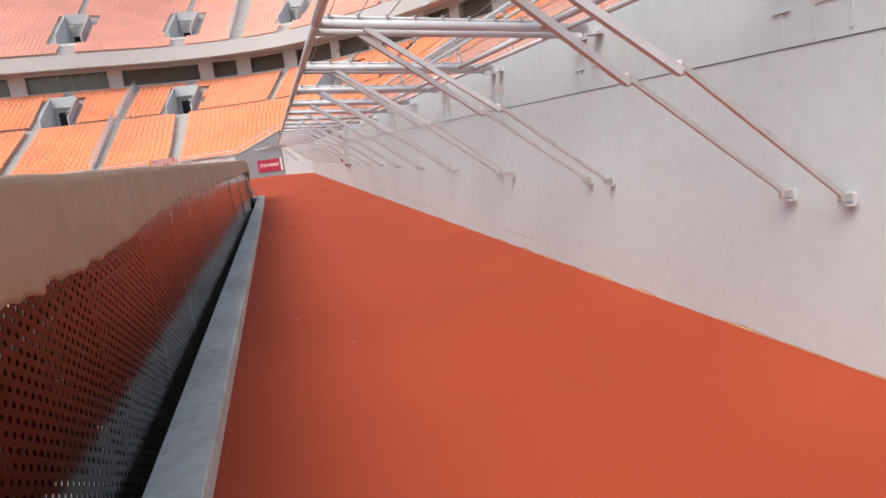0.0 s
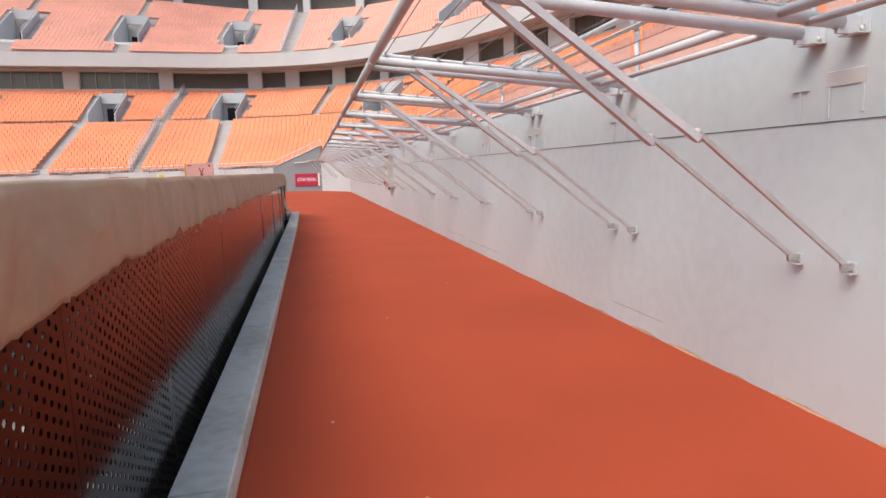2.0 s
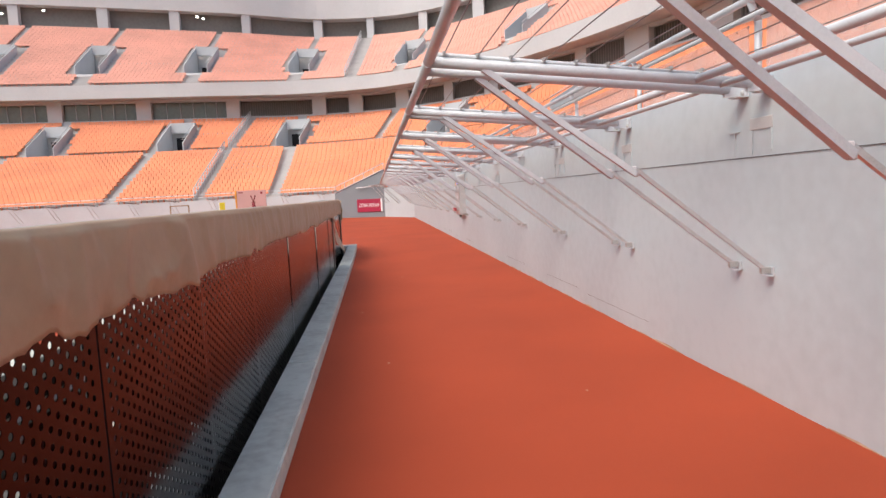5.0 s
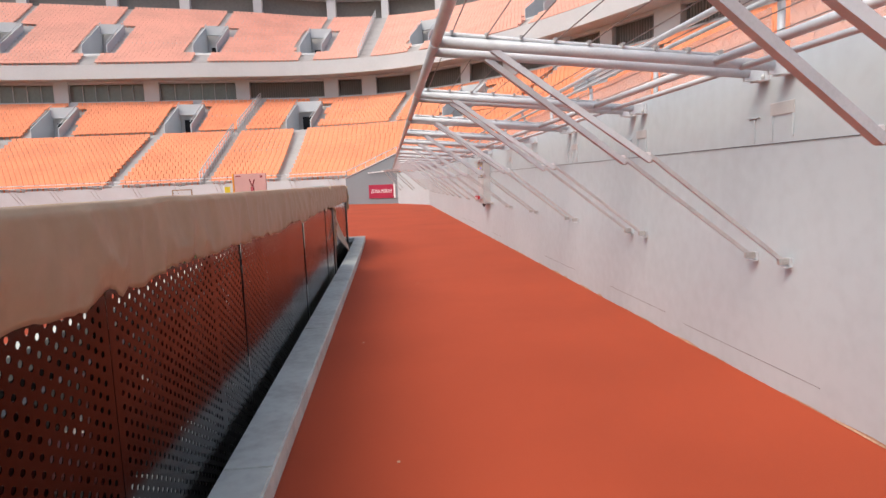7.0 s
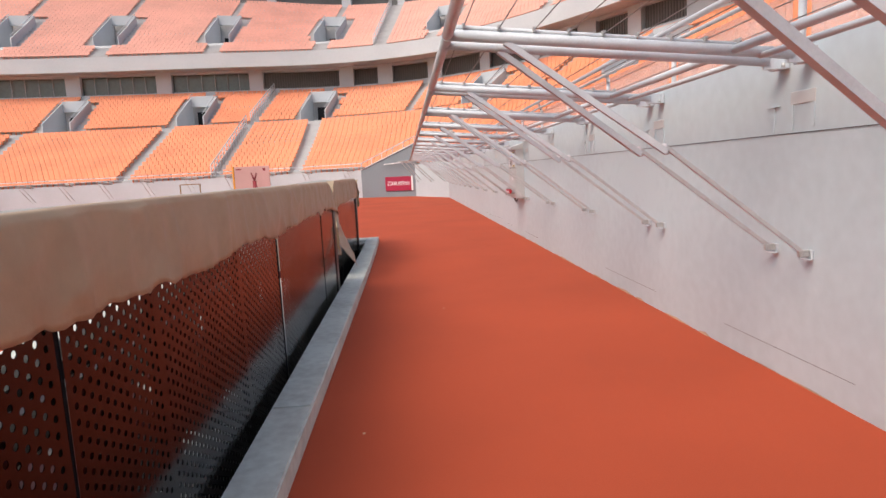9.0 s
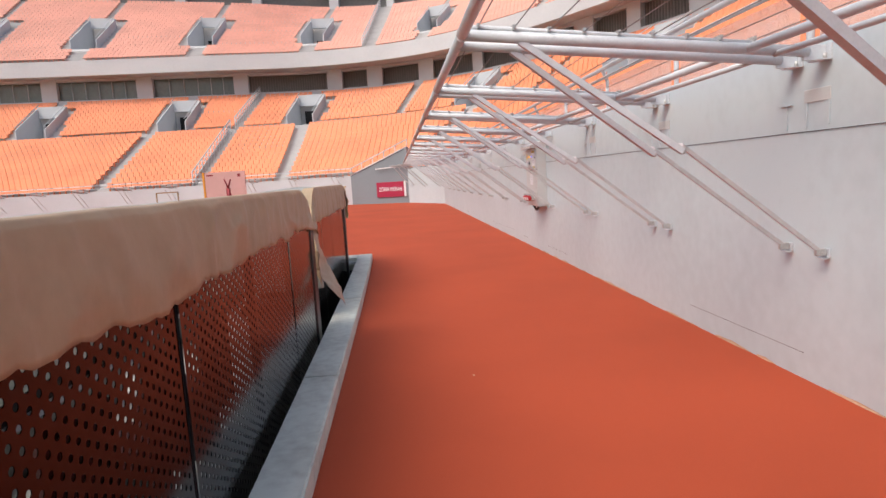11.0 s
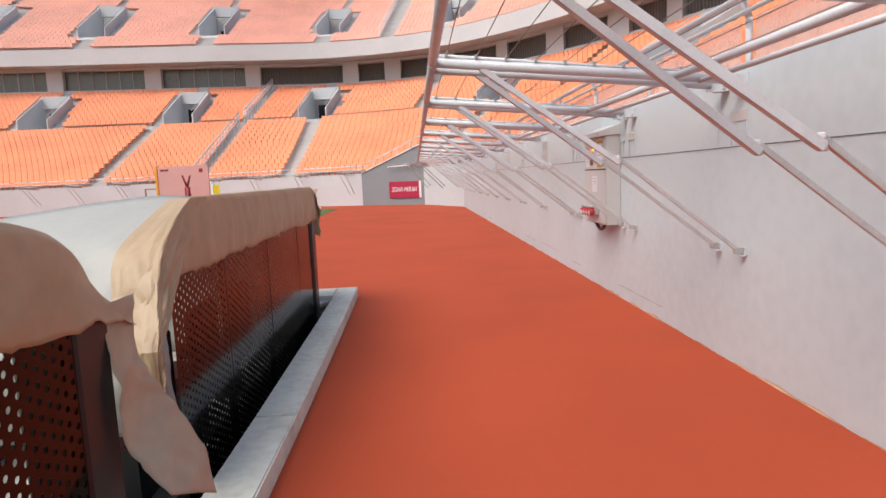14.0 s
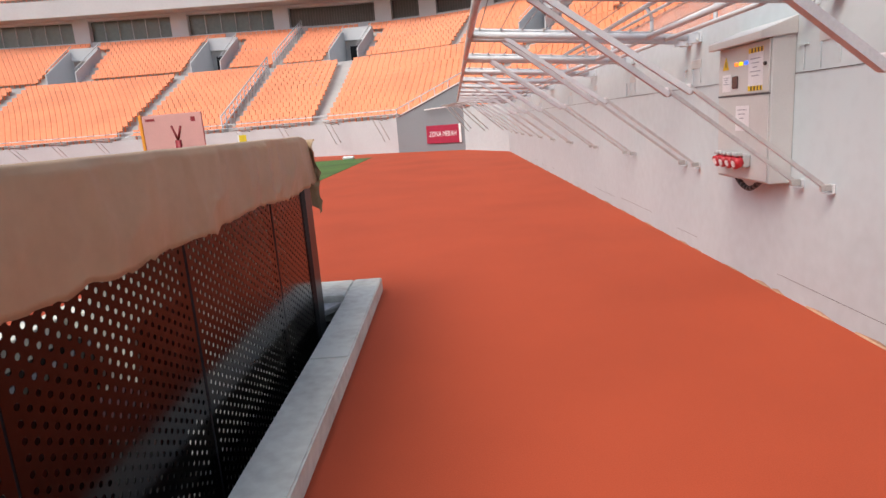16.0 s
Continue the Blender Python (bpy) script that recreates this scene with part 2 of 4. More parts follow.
# ---- pitch walls ----
tagged(part("wall_side", bmbox(WALL, WALL + 0.25, -30, 42.5, -0.05, WTOP), M_WALL), "light grey painted concrete pitch wall with faint stains", "wall", kind="structure")
bm = bmbox(WALL - 0.004, WALL + 0.01, -30, 42.4, 1.714, 1.720)
for v in bm.verts:
    v.co.z -= 0.004
tagged(part("wall_joint", bm, M_JOINT), "thin dark casting joint along the pitch wall", "joint", kind="structure")
bm = bmesh.new()
rnd = random.Random(4)
y = -10.0
while y < 42:
    n = rnd.uniform(0.5, 2.6)
    if rnd.random() < 0.7:
        z = 0.14 + rnd.uniform(-0.02, 0.05)
        box(bm, WALL - 0.0015, WALL + 0.002, y, y + n, z, z + 0.003)
    y += n + rnd.uniform(0.1, 1.6)
tagged(part("wall_crack", bm, M_JOINT), "hairline cracks near the foot of the pitch wall", "crack", kind="structure")
bm = bmesh.new()
y = -8.0
while y < 42:
    n = rnd.uniform(0.15, 0.6)
    w = rnd.uniform(0.004, 0.02)
    vs = [bm.verts.new(p) for p in ((WALL - w * 0.3, y, 0.003), (WALL - w, y + n * 0.4, 0.003), (WALL - w * 0.6, y + n, 0.003), (WALL - 0.002, y + n, 0.004 + w * 0.6), (WALL - 0.002, y + n * 0.5, 0.004 + w * 1.3), (WALL - 0.002, y, 0.004))]
    bm.faces.new(vs)
    y += n * rnd.uniform(0.8, 2.2)
tagged(part("coating_edge", bm, M_EDGE), "uneven pale edge where the floor coating meets the wall", "floor edge", kind="structure")
section("wall_corner", [(0, 0), (0, WTOP), (0.02, WTOP), (0.02, 0)], M_WALL, 4, 5, 0.1)
tagged(bpy.data.objects["wall_corner"], "light grey painted pitch wall bending round the corner", "wall", kind="structure")
section("wall_end", [(0, 0), (0, 2.0), (0.015, 2.0), (0.015, 0)], M_WALL_FAR, 6, U1, 0.25)
tagged(bpy.data.objects["wall_end"], "pale grey concrete wall behind the goal", "wall", kind="structure")
# ramp wall: the shade it stands in is put into its darker grey
bm = bmesh.new()
a, b = Vector((0.8, 47.2, 0)), Vector((-3.1, 49.8, 0))
back = Vector((0.15, 0.25, 0))
pts = [a, b, b + Vector((0, 0, 2.0)), a + Vector((0.0, 0, 3.6))]
fr = [bm.verts.new(p) for p in pts]
bk = [bm.verts.new(p + back) for p in pts]
bm.faces.new(fr)
bm.faces.new(bk[::-1])
for i in range(4):
    j = (i + 1) % 4
    bm.faces.new((fr[j], fr[i], bk[i], bk[j]))
tagged(part("wall_ramp", bm, M_RAMP), "side wall of a sloping-topped ramp, shade put into its darker grey", "wall", kind="structure")

# ---- stands ----
def tier_profile(f0, f1, z0, z1, rows):
    prof = []
    for i in range(rows):
        fa, fb = f0 + (f1 - f0) * i / rows, f0 + (f1 - f0) * (i + 1) / rows
        z = z0 + (z1 - z0) * i / rows
        prof += [(fa, z), (fb, z)]
    return prof


TOP1, TOP2, TOP3 = TIERS[0][3], TIERS[1][3], TIERS[2][3]


def arc_u(u, f, metres):
    """The step in u that is so many metres long at u, f."""
    return metres * 0.05 / max(0.01, (plan(u + 0.025, f) - plan(u - 0.025, f)).length)


def tier_z(tier, f):
    f0, f1, z0, z1, n = TIERS[tier]
    return z0 + (z1 - z0) * (f - f0) / (f1 - f0)


def cut_profile(tier, fa=None, fb=None):
    """The steps of a tier; between fa and fb they give way to a level entrance floor."""
    prof = tier_profile(*TIERS[tier])
    if fa is None:
        return prof
    za = tier_z(tier, fa)
    return [p for p in prof if p[0] < fa] + [(fa, za), (fb, za)] + [p for p in prof if p[0] > fb]


VOM2, VOM3 = (8.70, 8.05, 7.06, 5.35, 4.0, 2.6), (9.13, 8.61, 8.01, 7.11, 6.01, 4.95, 3.9, 2.6)
FA2, FB2, FA3, FB3 = 0.681, 0.97, 1.21, 1.56


def cut_ranges(centres, f):
    spans = sorted((c - arc_u(c, f, 1.4), c + arc_u(c, f, 1.4)) for c in centres)
    out, at = [], U0
    for a, b in spans:
        out += [(at, a, False), (a, b, True)]
        at = b
    return out + [(at, U1, False)]


for ua, ub, cut in cut_ranges(VOM2, 0.85):
    p2 = cut_profile(1, FA2, FB2) if cut else cut_profile(1)
    prof = [(0.02, 0.0), *cut_profile(0), (0.62, TOP1), (0.68, TOP1), *p2, (1.10, TOP2), (1.2, TOP2), (1.2, 0)]
    tagged(section("stand_lower", prof, M_CONC, ua, ub, 0.02 if cut else 0.1), "grey concrete terraces of the lower stands", "stand", kind="structure")
for ua, ub, cut in cut_ranges(VOM3, 1.4):
    p3 = cut_profile(2, FA3, FB3) if cut else cut_profile(2)
    prof = [(1.0, 14.72), (1.0, 16.15), (1.04, 16.15), *p3, (2.0, TOP3), (2.1, TOP3), (2.1, TOP3 - 1), (1.2, 15.1), (1.2, 14.72)]
    tagged(section("stand_upper", prof, M_CONC, ua, ub, 0.02 if cut else 0.1), "grey concrete terraces of the upper stand", "stand", kind="structure")


def vomitory(tier, u, fa, fb):
    """Doorway as a near-black sheet of painted shade, side parapets and their rails of a stand entrance."""
    h = arc_u(u, (fa + fb) / 2, 1.4)
    za, zb = tier_z(tier, fa), tier_z(tier, fb)
    top = tagged(empty("stand_entrance"), "light grey concrete stand entrance, doorway painted near-black for its shade", "stand entrance", "entrances of the stands")
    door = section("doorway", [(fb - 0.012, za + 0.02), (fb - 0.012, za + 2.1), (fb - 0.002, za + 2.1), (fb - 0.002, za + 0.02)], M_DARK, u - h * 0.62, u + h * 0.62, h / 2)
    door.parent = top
    head = section("headwall", [(fb - 0.02, zb - 0.3), (fb - 0.02, zb + 0.9), (fb, zb + 0.9), (fb, zb - 0.3)], M_WALL_FAR, u - h, u + h, h / 2)
    head.parent = top
    for s in (-1, 1):
        uu = u + s * h * 0.97
        bm = bmesh.new()
        w = s * h * 0.07
        quad = ((fa, za), (fa, za + 1.0), (fb, zb + 0.9), (fb, za))
        r = []
        for q in (uu, uu + w):
            r.append([bm.verts.new((*(lambda p: (p.x, p.y))(plan(q, f)), z)) for f, z in quad])
        bm.faces.new(r[0])
        bm.faces.new(r[1][::-1])
        for k in range(4):
            n = (k + 1) % 4
            bm.faces.new((r[0][n], r[0][k], r[1][k], r[1][n]))
        part("parapet", bm, M_WALL_FAR, top)
        a, b = plan(uu, fa), plan(uu, fb)
        part("handrail", bmtube((a.x, a.y, za + 1.3), (b.x, b.y, zb + 1.2), 0.035, 6), M_STEEL, top)
    return top


for u in VOM2[:5]:
    vomitory(1, u, FA2, FB2)
for u in VOM3[:7]:
    vomitory(2, u, FA3, FB3)
tagged(section("fascia", [(0.985, 14.66), (0.985, 16.25), (0.998, 16.25), (0.998, 14.66)], M_FASCIA), "pale painted balcony fascia of the upper stand", "balcony", kind="structure")
# concourse back walls: the shade of the depth is put into their grey
tagged(section("concourse_back", [(1.16, TOP2), (1.16, 14.71), (1.19, 14.71), (1.19, TOP2)], M_CONCOURSE), "concourse back wall behind the louvres, shade put into its grey", "wall", kind="structure")
tagged(section("upper_back", [(2.07, TOP3), (2.07, 31.0), (2.09, 31.0), (2.09, TOP3)], M_CONCOURSE), "upper concourse back wall, shade put into its grey", "wall", kind="structure")
tagged(section("upper_fascia", [(1.99, 30.5), (1.99, 34.0), (2.1, 34.0), (2.1, 30.5)], M_FASCIA), "pale painted beam over the top concourse", "beam", kind="structure")


def seat_verts():
    """One folding seat: pan, back and foot, the back to +y."""
    vs, fs = [], []

    def b(x0, x1, y0, y1, z0, z1, lean=0.0):
        k = len(vs)
        for z in (z0, z1):
            d = lean if z == z1 else 0
            vs.extend([(x0, y0 + d, z), (x1, y0 + d, z), (x1, y1 + d, z), (x0, y1 + d, z)])
        fs.extend([[k, k + 3, k + 2, k + 1], [k + 4, k + 5, k + 6, k + 7], [k, k + 1, k + 5, k + 4], [k + 1, k + 2, k + 6, k + 5], [k + 2, k + 3, k + 7, k + 6], [k + 3, k, k + 4, k + 7]])

    b(-0.235, 0.235, -0.08, 0.30, 0.36, 0.43)
    b(-0.235, 0.235, 0.28, 0.33, 0.40, 0.80, 0.07)
    b(-0.05, 0.05, 0.22, 0.30, 0.0, 0.36)
    return np.array(vs), np.array(fs)


SV, SF = seat_verts()


def seat_block(tier, ends, material, gaps=(), label=""):
    f0, f1, z0, z1, n = TIERS[tier]
    allv, allf, k = [], [], 0
    for i in range(n):
        ua, ub = (a + (b - a) * i / n for a, b in ends)
        f = f0 + (f1 - f0) * (i + 0.35) / n
        z = z0 + (z1 - z0) * i / n
        fine = [plan(ua + (ub - ua) * j / 60, f) for j in range(61)]
        ln = [0.0]
        for p, q in zip(fine, fine[1:]):
            ln.append(ln[-1] + (q - p).length)
        m = int(ln[-1] / 0.5)
        for s in range(m):
            d = (s + 0.5) / m * ln[-1]
            j = min(59, int(np.searchsorted(ln, d)) - 1)
            t = (d - ln[j]) / max(1e-6, ln[j + 1] - ln[j])
            u = ua + (ub - ua) * (j + t) / 60
            if any(g0 < u < g1 and r0 <= i < r1 for g0, g1, r0, r1 in gaps):
                continue
            p = fine[j].lerp(fine[j + 1], t)
            tang = (fine[j + 1] - fine[j]).normalized()
            c, sn = -tang.x, -tang.y
            R = np.array(((c, sn, 0), (-sn, c, 0), (0, 0, 1)))
            allv.append(SV @ R + (p.x, p.y, z))
            allf.append(SF + k)
            k += len(SV)
    if not allv:
        return
    ob = mesh_of("seat_block", np.concatenate(allv), np.concatenate(allf).tolist(), material)
    tagged(ob, label or "block of orange plastic folding seats on concrete terraces", "seats", kind="stuff")


def seats_for(tier, aisles, voms, fa, fb, wide=0.65):
    f0, f1, z0, z1, n = TIERS[tier]
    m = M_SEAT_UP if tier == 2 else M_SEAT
    r0, r1 = (int((fa - f0) / (f1 - f0) * n), int(math.ceil((fb - f0) / (f1 - f0) * n)) + 1) if voms else (0, 0)
    gaps = []
    for v in voms:
        h = arc_u(v, (f0 + f1) / 2, 2.3)
        gaps.append((v - h, v + h, max(0, r0), r1))
        g = arc_u(v, (f0 + f1) / 2, 0.8)
        gaps.append((v - g, v + g, 0, r0))
        cuts = (v - 0.0,)
    spots = []
    for a in aisles:
        lo, hi, below, above = a if isinstance(a, tuple) else (a, a, wide, wide)
        g = arc_u(lo, (f0 + f1) / 2, 1.0)
        spots.append((lo, hi, below * g, above * g))
    for a, b in zip(spots, spots[1:]):
        seat_block(tier, ((a[0] + a[3], a[1] + a[3]), (b[0] - b[2], b[1] - b[2])), m, gaps)


# each aisle: its place at the foot and at the head, and the bare width on both sides of it
seats_for(0, [0.6, 2.0, 3.0, 3.9, 5.2, (6.85, 7.02, 0.65, 0.65), (7.61, 7.64, 0.75, 0.3), (8.17, 8.15, 0.65, 0.65), 8.85, 9.5], (), 0, 0)
seats_for(1, [0.6, 2.6, 3.3, 4.0, 4.7, 5.35, 6.08, 7.06, (7.63, 7.58, 0.75, 0.3), 8.05, 8.70, 9.4], VOM2, FA2, FB2, 0.5)
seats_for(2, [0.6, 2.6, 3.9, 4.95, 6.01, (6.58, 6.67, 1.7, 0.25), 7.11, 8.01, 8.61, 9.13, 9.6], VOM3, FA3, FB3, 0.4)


def stair_rail(runs):
    """A stair railing that climbs through tiers; runs: tier and its place along the bowl at foot and head."""
    top = tagged(empty("stair_railing"), "light painted steel railing beside a steep stair in the stands", "railing", "stair railings of the stands")
    for t, ua, ub in runs:
        f0, f1 = TIERS[t][:2]
        a, b = plan(ua, f0), plan(ub, f1)
        za, zb = tier_z(t, f0), tier_z(t, f1)
        for h, r in ((0.45, 0.05), (0.8, 0.03), (1.2, 0.055)):
            part("rail", bmtube((a.x, a.y, za + h), (b.x, b.y, zb + h), r, 6), M_STEEL, top)
        for k in range(15):
            q = a.lerp(b, k / 14)
            z = za + (zb - za) * k / 14
            part("post", bmtube((q.x, q.y, z - 0.2), (q.x, q.y, z + 1.2), 0.05, 6), M_STEEL, top)


stair_rail(((0, 7.61, 7.64), (1, 7.63, 7.58)))
stair_rail(((2, 6.58, 6.67),))

# ---- concourse piers, louvres and glazing ----
OPENINGS = [(9.19, 8.79, 0), (8.72, 8.35, 0), (8.27, 7.78, 0), (7.67, 6.96, 1), (6.82, 6.58, 1), (6.43, 6.07, 1), (5.93, 5.56, 1), (5.47, 5.16, 1), (5.03, 4.73, 1), (4.6, 4.39, 1), (4.31, 4.05, 1), (3.9, 3.6, 1), (3.45, 3.15, 1), (3.0, 2.7, 1), (2.5, 2.2, 1)]


def ring_wall(ua, ub, z0, z1, f0=1.10, f1=1.135, name="pier"):
    tagged(section(name, [(f0, z0), (f0, z1), (f1, z1), (f1, z0)], M_WALL_FAR, ua, ub, 0.05), "pale grey concrete pier of the concourse", "pier", kind="structure")


ring_wall(U0, 2.2, TOP2, 14.71)
ring_wall(9.19, 9.3, TOP2, 14.71)
for (a, b, k), nxt in zip(OPENINGS, OPENINGS[1:] + [(2.2, 2.2, 0)]):
    ring_wall(nxt[0], b, TOP2, 14.71) if nxt[0] < b else None
    ring_wall(b, a, TOP2, TOP2 + (0.62 if k else 0.5), 1.105, 1.13, "sill")
    ring_wall(b, a, 14.42, 14.71, 1.105, 1.13, "lintel")
    p, q = plan(a, 1.13), plan(b, 1.13)
    n = int((q - p).length / 0.28) if k else 6
    win = tagged(empty("louvre_window" if k else "concourse_window", (p.x, p.y, TOP2)), "dark louvred opening of the concourse" if k else "dark glazed opening of the concourse", "window", "openings of the concourse")
    me = None
    for i in range(1, n):
        c = plan(a + (b - a) * i / n, 1.125)
        if me is None:
            bar = part("slat" if k else "mullion", bmbox(-0.03, 0.03, -0.05, 0.05, 0.6 if k else 0.48, 2.5), M_LOUVRE if k else M_GREYP, win)
            me = bar.data
        else:
            bar = new("slat" if k else "mullion", me)
            bar.parent = win
        bar.location = (c.x - p.x, c.y - p.y, 0)
    if not k:
        g = section("pane", [(1.14, TOP2 + 0.1), (1.14, 14.42), (1.142, 14.42), (1.142, TOP2 + 0.1)], M_GLASSD, b, a, 0.05)
        g.parent = win
        g.matrix_parent_inverse = Matrix.Translation((-p.x, -p.y, -TOP2))
for a, b in ((9.25, 9.19), (8.75, 8.69), (8.34, 8.28), (7.84, 7.77), (7.15, 7.06), (6.61, 6.54), (6.09, 6.01), (5.62, 5.53), (5.15, 5.06), (4.68, 4.6), (4.2, 4.12), (3.7, 3.6), (3.2, 3.1)):
    ring_wall(b, a, TOP3, 30.5, 2.0, 2.05)
for u, f, z in ((8.99, 1.15, 13.1), (8.94, 1.15, 13.2), (8.92, 1.15, 13.0), (9.3, 2.04, 29.4), (8.17, 2.04, 30.0), (8.13, 2.04, 29.8), (9.05, 2.04, 30.0)):
    p = plan(u, f)
    lamp = tagged(empty("floodlight", (p.x, p.y, z)), "small bright concourse floodlight", "lamp", "concourse lamps")
    part("housing", bmbox(-0.25, 0.25, -0.05, 0.2, -0.2, 0.2, bev=0.03), M_GREYP, lamp)
    part("lens", bmbox(-0.14, 0.14, -0.09, -0.05, -0.1, 0.1, bev=0.01), M_LAMP, lamp)

# ---- end wall: top rail and net arms ----
def rail_run(ua, ub, f, z, r, name, label, n=60):
    bm = bmesh.new()
    pts = [plan(ua + (ub - ua) * i / n, f) for i in range(n + 1)]
    for a, b in zip(pts, pts[1:]):
        tube(bm, (a.x, a.y, z), (b.x, b.y, z), r, 6)
    return tagged(part(name, bm, M_STEEL), label, "railing")


rail_run(6.0, 9.9, 0.012, 2.5, 0.04, "guard_rail", "long pale steel guard rail on top of the end wall")
rail_run(6.0, 9.9, 0.012, 2.25, 0.03, "guard_rail", "thin pale steel guard rail on top of the end wall")
rail_run(4.0, 5.0, 0.0, 2.5, 0.03, "guard_rail", "pale steel guard rail on the corner of the pitch wall", 12)


def net_arm(p, inward, ztop):
    top = tagged(empty("net_arm", (p.x, p.y, 0)), "thin grey steel net arm with slanting stay on the pitch wall", "net arm", "net arms of the end wall")
    d = Vector((inward.x, inward.y, 0)).normalized()
    side = Vector((-d.y, d.x, 0))
    for k in (0, 0.33):
        o = side * k
        part("arm", bmtube(o + Vector((0, 0, ztop - 0.08)), o + d * 2.1 + Vector((0, 0, ztop + 0.1)), 0.03, 6), M_ZINC, top)
        part("stay", bmtube(o + Vector((0, 0, ztop - 1.3)), o + d * 1.8 + Vector((0, 0, ztop + 0.05)), 0.022, 6), M_ZINC, top)
    part("edge_rail", bmtube(d * 2.1 + Vector((0, 0, ztop + 0.1)), d * 2.1 + side * 2.0 + Vector((0, 0, ztop + 0.1)), 0.03, 6), M_ZINC, top)


u = 6.15
while u < 9.6:
    p = plan(u, 0.0)
    net_arm(p, p - plan(u, 0.1), 2.0)
    u += arc_u(u, 0, 3.4)
for u in (4.1, 4.5, 4.9):
    p = plan(u, 0.0)
    net_arm(p, p - plan(u, 0.1), 2.3)
# ramp wall rail, ledge and post
bm = bmesh.new()
a, b = Vector((0.8, 47.2, 3.6)), Vector((-3.1, 49.8, 2.0))
off = Vector((0.05, 0.08, 0))
tube(bm, a + off + Vector((0, 0, 0.5)), b + off + Vector((0, 0, 0.5)), 0.035, 6)
for k in range(6):
    q = a.lerp(b, k / 5) + off
    tube(bm, q, q + Vector((0, 0, 0.5)), 0.03, 6)
tagged(part("ramp_railing", bm, M_STEEL), "pale steel railing on the sloping ramp wall", "railing")
bm = bmesh.new()
tube(bm, a + Vector((-0.02, -0.03, 0.02)), b + Vector((-0.02, -0.03, 0.02)), 0.04, 6)
tagged(part("ramp_coping", bm, M_SIGNW), "white edge on the sloping ramp wall", "trim", kind="structure")
bm = bmesh.new()
tube(bm, (0.9, 46.9, 2.42), (-1.35, 48.4, 2.32), 0.04, 6)
tagged(part("ledge_rail", bm, M_SIGNW), "short white rail on the grey ramp wall", "railing")
# sign
d = (Vector((0.8, 47.2, 0)) - Vector((-3.1, 49.8, 0))).normalized()
nrm = Vector((d.y, -d.x, 0))
ang = math.atan2(d.y, d.x)
sign = tagged(empty("zone_sign", Vector((-0.35, 47.967, 0)) + nrm * 0.03), "crimson zone sign with white lettering on the grey ramp wall", "sign")
sign.rotation_euler = (0, 0, ang)
part("board", bmbox(-1.15, 1.05, -0.05, 0.0, 0.42, 1.42, bev=0.02), M_RED, sign)
part("end_strip", bmbox(1.05, 1.2, -0.05, 0.0, 0.42, 1.44, bev=0.02), M_SIGNW, sign, "white curved end strip")
cu = bpy.data.curves.new("lettering", "FONT")
cu.body, cu.size, cu.align_x, cu.align_y, cu.extrude, cu.shear = "ZONA MERAH", 0.40, "CENTER", "CENTER", 0.004, 0.15
tmp = new("tmp", cu)
me = bpy.data.meshes.new_from_object(tmp.evaluated_get(bpy.context.evaluated_depsgraph_get()))
bpy.data.objects.remove(tmp)
me.materials.clear()
me.materials.append(M_SIGNW)
txt = new("lettering", me)
txt.parent = sign
txt.location, txt.rotation_euler, txt.scale = (-0.03, -0.058, 0.93), (radians(90), 0, 0), (0.72, 1, 1)
txt["label"] = "white lettering"

# ---- guard rail behind the side wall ----
side_rail = tagged(empty("spectator_rail"), "pale steel spectator railing with glass panels behind the pitch wall", "railing")
for z, r in ((3.02, 0.032), (2.88, 0.022)):
    part("rail", bmtube((3.2, -30, z), (3.2, 42, z), r, 10), M_STEEL, side_rail)
for i in range(-6, 19):
    y = 0.9 + i * 2.25
    bm = bmesh.new()
    tube(bm, (3.28, y, 2.2), (3.28, y, 2.85), 0.03, 8)
    tube(bm, (3.28, y, 2.85), (3.2, y, 3.02), 0.03, 8)
    part("post", bm, M_STEEL, side_rail)
    part("glass_panel", bmbox(3.27, 3.28, y + 0.12, y + 2.13, 2.3, 2.84), M_HAZE, side_rail, "hazy glass panel")

# ---- net frames on the pitch wall ----
BAR_Z, OUT_X, IN_X = 2.40, 0.45, 2.35


def strut(parent, y, ym, yt):
    s = empty("strut", (0, 0, 0))
    s.parent = parent
    part("upper_tube", bmtube((0.80, yt, 2.345), (1.80, ym, 1.63), 0.019, square=True), M_STEEL, s)
    part("lower_tube", bmtube((1.80, ym, 1.66), (2.70, y, 0.935), 0.0125, square=True), M_STAINLESS, s, "brushed steel tube")
    part("coupling", bmbox(1.783, 1.815, ym - 0.016, ym + 0.016, 1.612, 1.662, bev=0.006), M_ZINC, s, "bright zinc coupling")
    part("tag_plate", bmbox(1.775, 1.80, ym - 0.018, ym + 0.018, 1.66, 1.682, bev=0.004), M_SIGNW, s, "white coupling cap")
    part("end_clevis", bmbox(2.67, 2.742, y - 0.015, y + 0.015, 0.905, 0.95, bev=0.005), M_ZINC, s)
    bm = bmbox(2.745, WALL - 0.001, y - 0.028, y + 0.028, 0.89, 0.95, bev=0.003)
    box(bm, 2.70, 2.745, y - 0.036, y + 0.036, 0.886, 0.891)
    part("base_plate", bm, M_STEEL, s)
    return s


